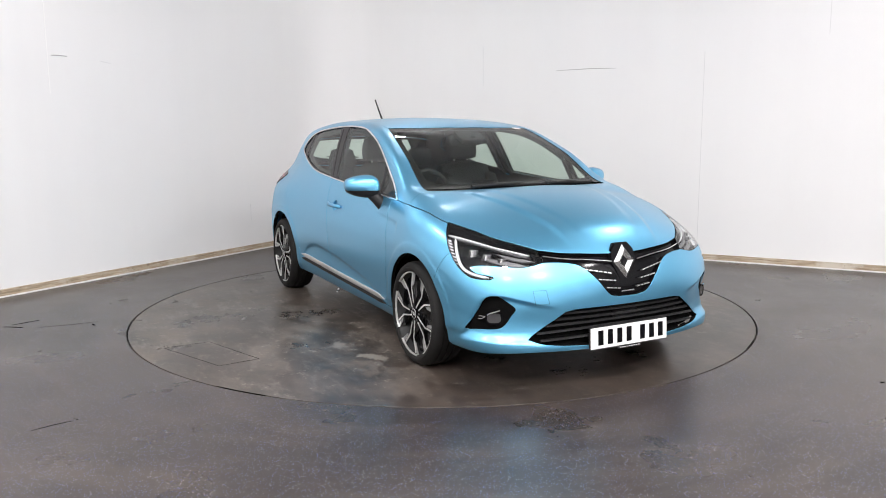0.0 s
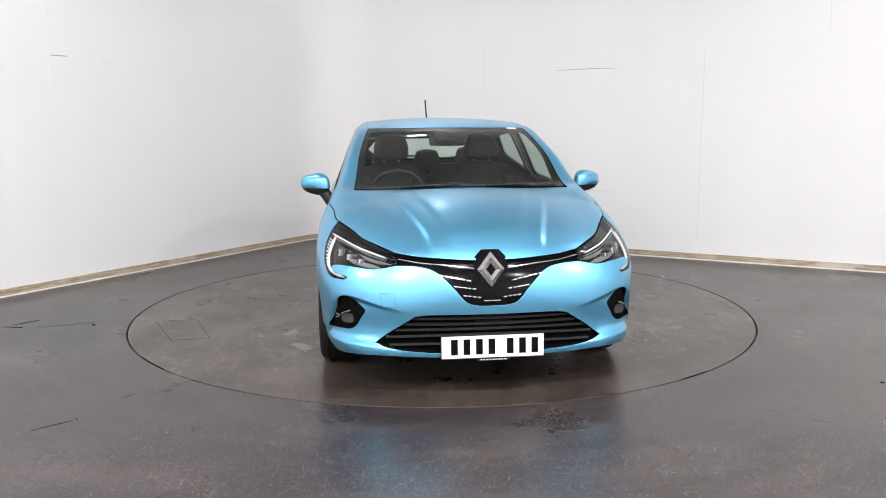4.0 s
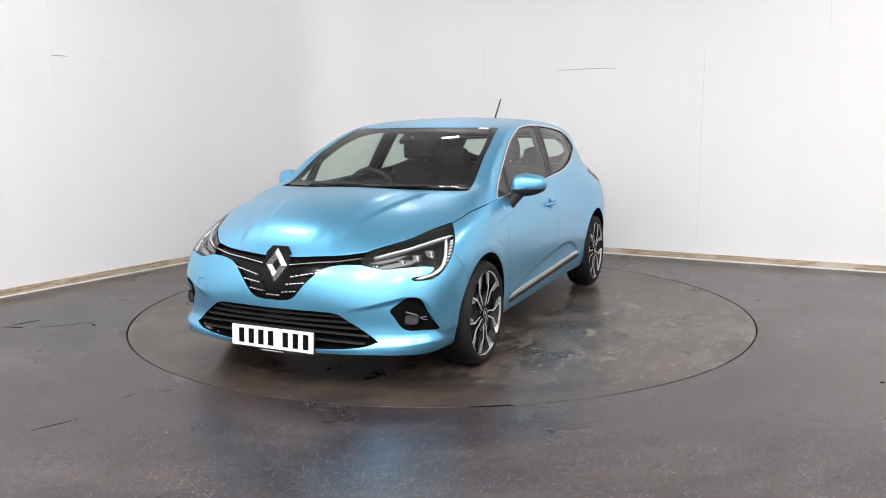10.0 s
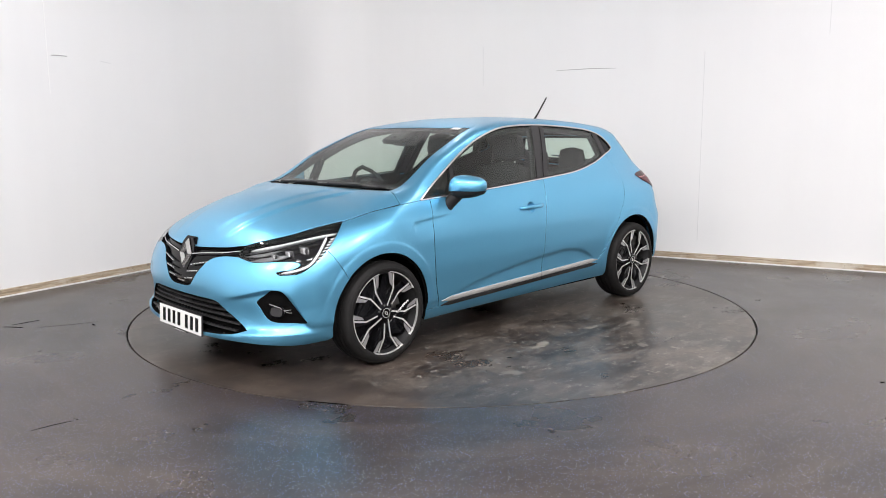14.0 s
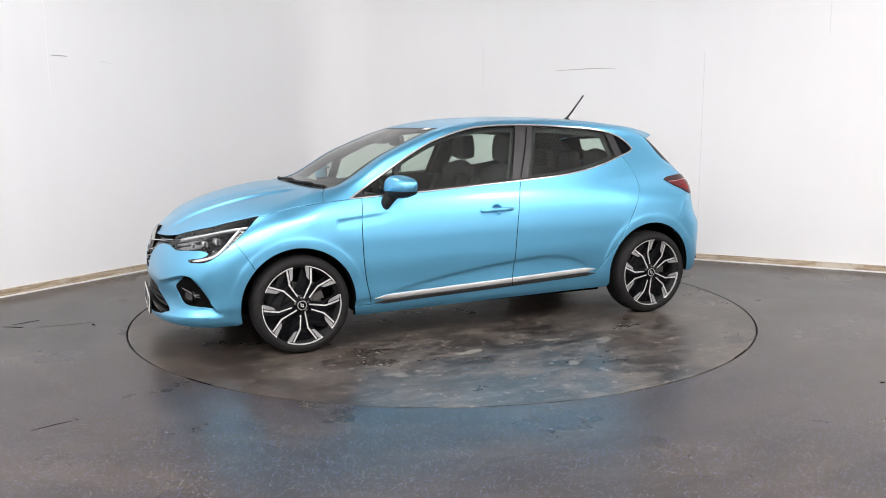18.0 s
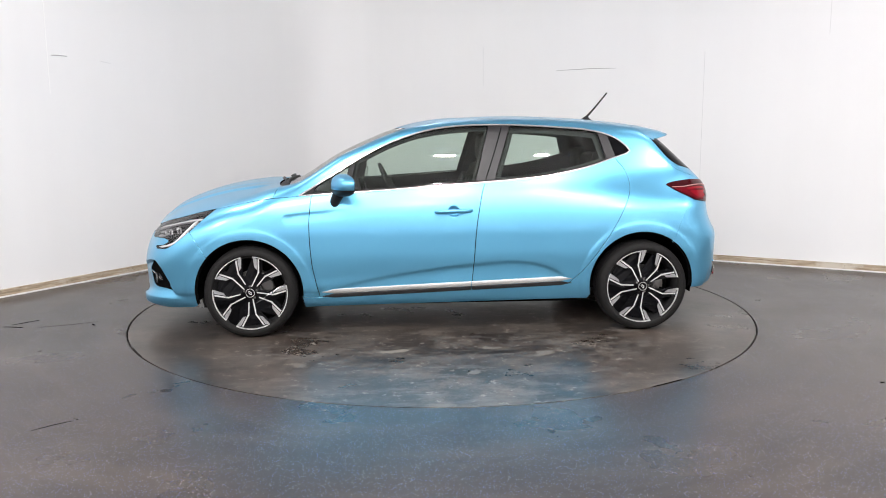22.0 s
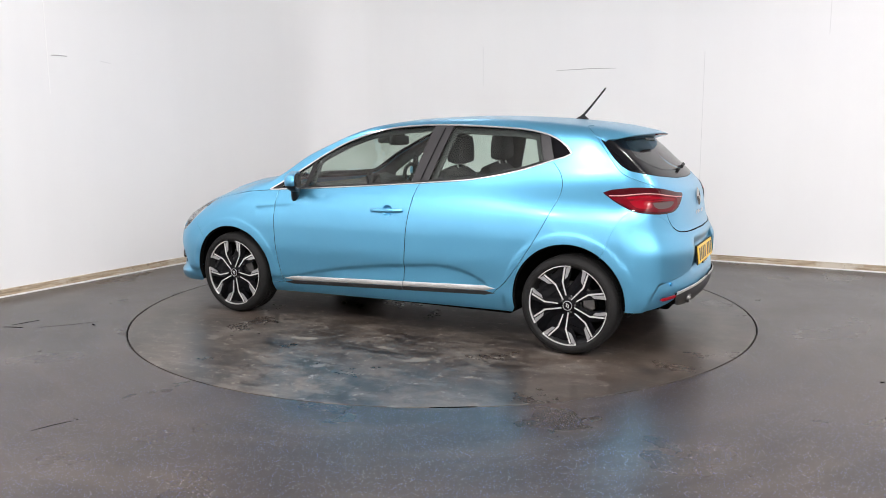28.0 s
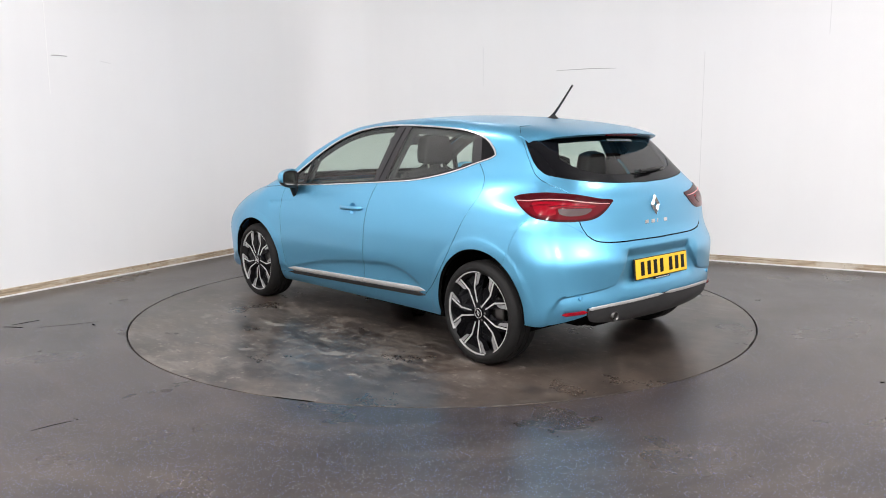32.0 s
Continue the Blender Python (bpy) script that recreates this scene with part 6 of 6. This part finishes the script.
def cushion(bm, c, size, m=None, bulge=0.25):
    """A padded block, rounder towards its edges."""
    n = 7
    for axis in range(3):
        for s in (1, -1):
            g = []
            for i in range(n + 1):
                g.append([])
                for j in range(n + 1):
                    p = [0, 0, 0]
                    p[axis], p[(axis + 1) % 3], p[(axis + 2) % 3] = s, -1 + 2 * i / n, -1 + 2 * j / n
                    v = Vector(p)
                    r = v.normalized() * 1.25
                    v = v.lerp(r, bulge)
                    v = Vector((v.x * size[0] / 2, v.y * size[1] / 2, v.z * size[2] / 2)) + Vector(c)
                    g[-1].append(bm.verts.new(m @ v if m is not None else v))
            for i in range(n):
                for j in range(n):
                    bm.faces.new((g[i][j], g[i + 1][j], g[i + 1][j + 1], g[i][j + 1]))
    bmesh.ops.remove_doubles(bm, verts=bm.verts, dist=0.0005)
    bmesh.ops.recalc_face_normals(bm, faces=bm.faces)
    return bm


def headrest(parent, x, y, z, wide=0.25):
    bm = bmesh.new()
    cushion(bm, (x, y, z + 0.012), (0.10, wide, 0.19), bulge=0.5)
    for v in bm.verts:
        f = (v.co.z - z) / 0.19
        v.co.y = y + (v.co.y - y) * (0.98 - 0.22 * f)
    h = part("headrest", bm, CLOTH, parent, "dark cloth headrest", smooth=60)
    for s in (-0.06, 0.06):
        bm = bmesh.new()
        tube(bm, [(x, y + s, z - 0.05), (x - 0.01, y + s, z - 0.17)], 0.006, 8)
        part("headrest_post", bm, SATIN, h, "steel headrest post", smooth=60)


for y in (0.36, -0.36):
    bm = bmesh.new()
    cushion(bm, (0.12, y, 0.50), (0.52, 0.50, 0.16), pose(0, 0, 0))
    seat = part("front_seat", bm, CLOTH, car, "dark cloth front seat", smooth=60)
    lean = Matrix.Translation((-0.13, y, 0.52)) @ pose(0, 0, 0, 0, -20, 0)
    bm = bmesh.new()
    cushion(bm, (0, 0, 0.285), (0.13, 0.46, 0.60), lean, 0.42)
    part("backrest", bm, CLOTH, seat, smooth=60)
    for s in (-0.2, 0.2):
        bm = bmesh.new()
        cushion(bm, (0.03, s, 0.25), (0.16, 0.09, 0.46), lean, 0.4)
        part("bolster", bm, CLOTH, seat, smooth=60)
    headrest(seat, -0.345, y, 1.195)
bm = bmesh.new()
cushion(bm, (-0.68, 0, 0.50), (0.50, 1.26, 0.18))
rear = part("rear_seat", bm, CLOTH, car, "dark cloth rear bench", smooth=60)
for y, w in ((0.32, 0.62), (-0.32, 0.62)):
    bm = bmesh.new()
    cushion(bm, (0, 0, 0.26), (0.14, w, 0.54), Matrix.Translation((-0.90, y, 0.52)) @ pose(0, 0, 0, 0, -22, 0))
    part("backrest", bm, CLOTH, rear, smooth=60)
for y in (0.37, 0.0, -0.37):
    headrest(rear, -1.12, y, 1.075 if y else 1.055, 0.22)

# dashboard: one moulding across the car
bm = bmesh.new()
prof = [(1.02, 0.62), (1.02, 0.915), (0.92, 0.945), (0.74, 0.935), (0.62, 0.905), (0.585, 0.86), (0.60, 0.80), (0.64, 0.76), (0.62, 0.70), (0.68, 0.60)]
cols = []
for i in range(17):
    y = -0.68 + 1.36 * i / 16
    hood = 0.055 * math.exp(-((y + 0.37) / 0.17) ** 4)
    cols.append([bm.verts.new((x, y * (1 - 0.03 * (x > 0.9)), z + (hood if 0.85 < z and x < 0.8 else 0))) for x, z in prof])
for a, b in zip(cols, cols[1:]):
    for k in range(len(prof)):
        j = (k + 1) % len(prof)
        bm.faces.new((a[k], a[j], b[j], b[k]))
bm.faces.new(cols[0]), bm.faces.new(cols[-1][::-1])
bmesh.ops.recalc_face_normals(bm, faces=bm.faces)
dash = part("dashboard", bm, TRIM, car, "black soft dashboard", smooth=45)
bm = bmesh.new()
box(bm, (0.575, -0.09, 0.80), (0.60, 0.09, 1.0), 0.012, Matrix.Translation((0.58, 0, 0.9)) @ pose(0, 0, 0, 0, 14, 0) @ Matrix.Translation((-0.58, 0, -0.9)))
part("touch_screen", bm, GLOSS_BLACK, dash, "black upright touch screen")
col = Matrix.Translation((0.40, -0.36, 0.905)) @ pose(0, 0, 0, 0, -66, 0)
bm = bmesh.new()
tube(bm, [col @ Vector((0.182 * math.cos(a) * (0.94 if math.sin(a) else 1), 0.182 * math.sin(a), 0)) for a in [2 * math.pi * i / 40 for i in range(40)]], 0.0155, 8, 1, True)
wheel_ = part("steering_wheel", bm, TRIM, car, "black steering wheel", smooth=60)
bm = bmesh.new()
cushion(bm, (0, 0, 0.01), (0.15, 0.17, 0.06), col, 0.3)
part("wheel_boss", bm, TRIM, wheel_, smooth=60)
for a in (90, 270, 180):
    bm = bmesh.new()
    tube(bm, [col @ Vector((0.06 * math.cos(radians(a)), 0.06 * math.sin(radians(a)), 0.0)), col @ Vector((0.178 * math.cos(radians(a)), 0.178 * math.sin(radians(a)), 0))], 0.017, 8, 0.6)
    part("spoke", bm, SATIN if a == 180 else TRIM, wheel_, smooth=60)
# mirror and sensor pod at the top of the windscreen
bm = bmesh.new()
cushion(bm, (0.36, 0.0, 1.262), (0.035, 0.25, 0.070), None, 0.3)
inner = part("interior_mirror", bm, TRIM, car, "black interior mirror", smooth=60)
bm = bmesh.new()
tube(bm, [(0.38, 0, 1.27), (0.45, 0, 1.285), (0.48, 0, 1.285)], 0.014, 8)
part("mirror_stalk", bm, TRIM, inner, smooth=60)
bm = bmesh.new()
cushion(bm, (0.43, 0.0, 1.283), (0.14, 0.20, 0.035), Matrix.Translation((0.43, 0, 1.283)) @ pose(0, 0, 0, 0, 24, 0) @ Matrix.Translation((-0.43, 0, -1.283)), 0.2)
part("sensor_pod", bm, BLACK, car, "black sensor pod behind windscreen", smooth=60)
# cabin floor, bulkhead and parcel shelf
bm = bmesh.new()
box(bm, (-1.55, -0.70, 0.26), (1.0, 0.70, 0.32), 0.02)
box(bm, (0.98, -0.70, 0.28), (1.04, 0.70, 0.93), 0.01)
part("cabin_floor", bm, DARK, car, "black cabin floor")
bm = bmesh.new()
box(bm, (-1.60, -0.54, 0.935), (-1.13, 0.54, 0.955), 0.008)
part("parcel_shelf", bm, TRIM, car, "black parcel shelf")
bm = bmesh.new()
box(bm, (1.0, -0.60, 0.30), (1.95, 0.60, 0.60), 0.05)
part("engine_block", bm, DARK, car, "dark engine bay filling")
# dark print round the windscreen's edge


edge = both(chain(screen_low, screen_side, screen_top))
inner_edge = both(chain(plan_line([(1.035, 0), (1.02, 0.3), (0.985, 0.55), (0.965, 0.60)]), plan_line([(0.965, 0.60), (0.65, 0.582), (0.335, 0.525)]), plan_line([(0.335, 0.525), (0.375, 0.3), (0.385, 0)])))
panel("screen_border", PLAN, [edge, inner_edge], DARK, car, "black printed windscreen border", off=-0.0045, gap=0.0, depth=0.0, grid=0.03)


# ---- the turntable and all that moves ----
def turntable_thing():
    bm = bmesh.new()
    lathe(bm, [(RADIUS - 0.011, -0.05), (RADIUS - 0.011, -0.002), (RADIUS - 0.0118, -0.0005), (1.9, -0.0005), (0.9, -0.0005), (0.0001, -0.0005)], 200)
    ob = part("turntable", bm, TABLE, smooth=20)
    # an outlined hatch, and short stretches where the rim has worn wide
    q = [(0.22, -2.08), (0.21, -1.80), (0.74, -1.62), (0.77, -1.86)]
    for a, b in zip(q, q[1:] + q[:1]):
        bm = bmesh.new()
        tube(bm, [(*a, -0.001), (*b, -0.001)], 0.0016, 6)
        part("hatch_joint", bm, DARK, ob)
    for a0, a1 in ((28, 34), (116, 122), (196, 199), (300, 309)):
        bm = bmesh.new()
        tube(bm, [((RADIUS - 0.012) * math.cos(radians(a0 + (a1 - a0) * i / 8)), (RADIUS - 0.012) * math.sin(radians(a0 + (a1 - a0) * i / 8)), -0.001) for i in range(9)], [0.001] + [0.0028] * 7 + [0.001], 6)
        part("worn_edge", bm, DARK, ob)
    return tagged(ob, "round dark vinyl turntable set flush in floor, dusty and stained", "turntable")


turntable = turntable_thing()


def motions():
    rows = [(t, pose(0, 0, 0, 0, 0, a)) for t, a in TURN]
    walk(turntable, rows)
    walk(car, [(t, m @ Matrix.Translation((-0.003, 0.0055, -0.0005))) for t, m in rows])


motions()
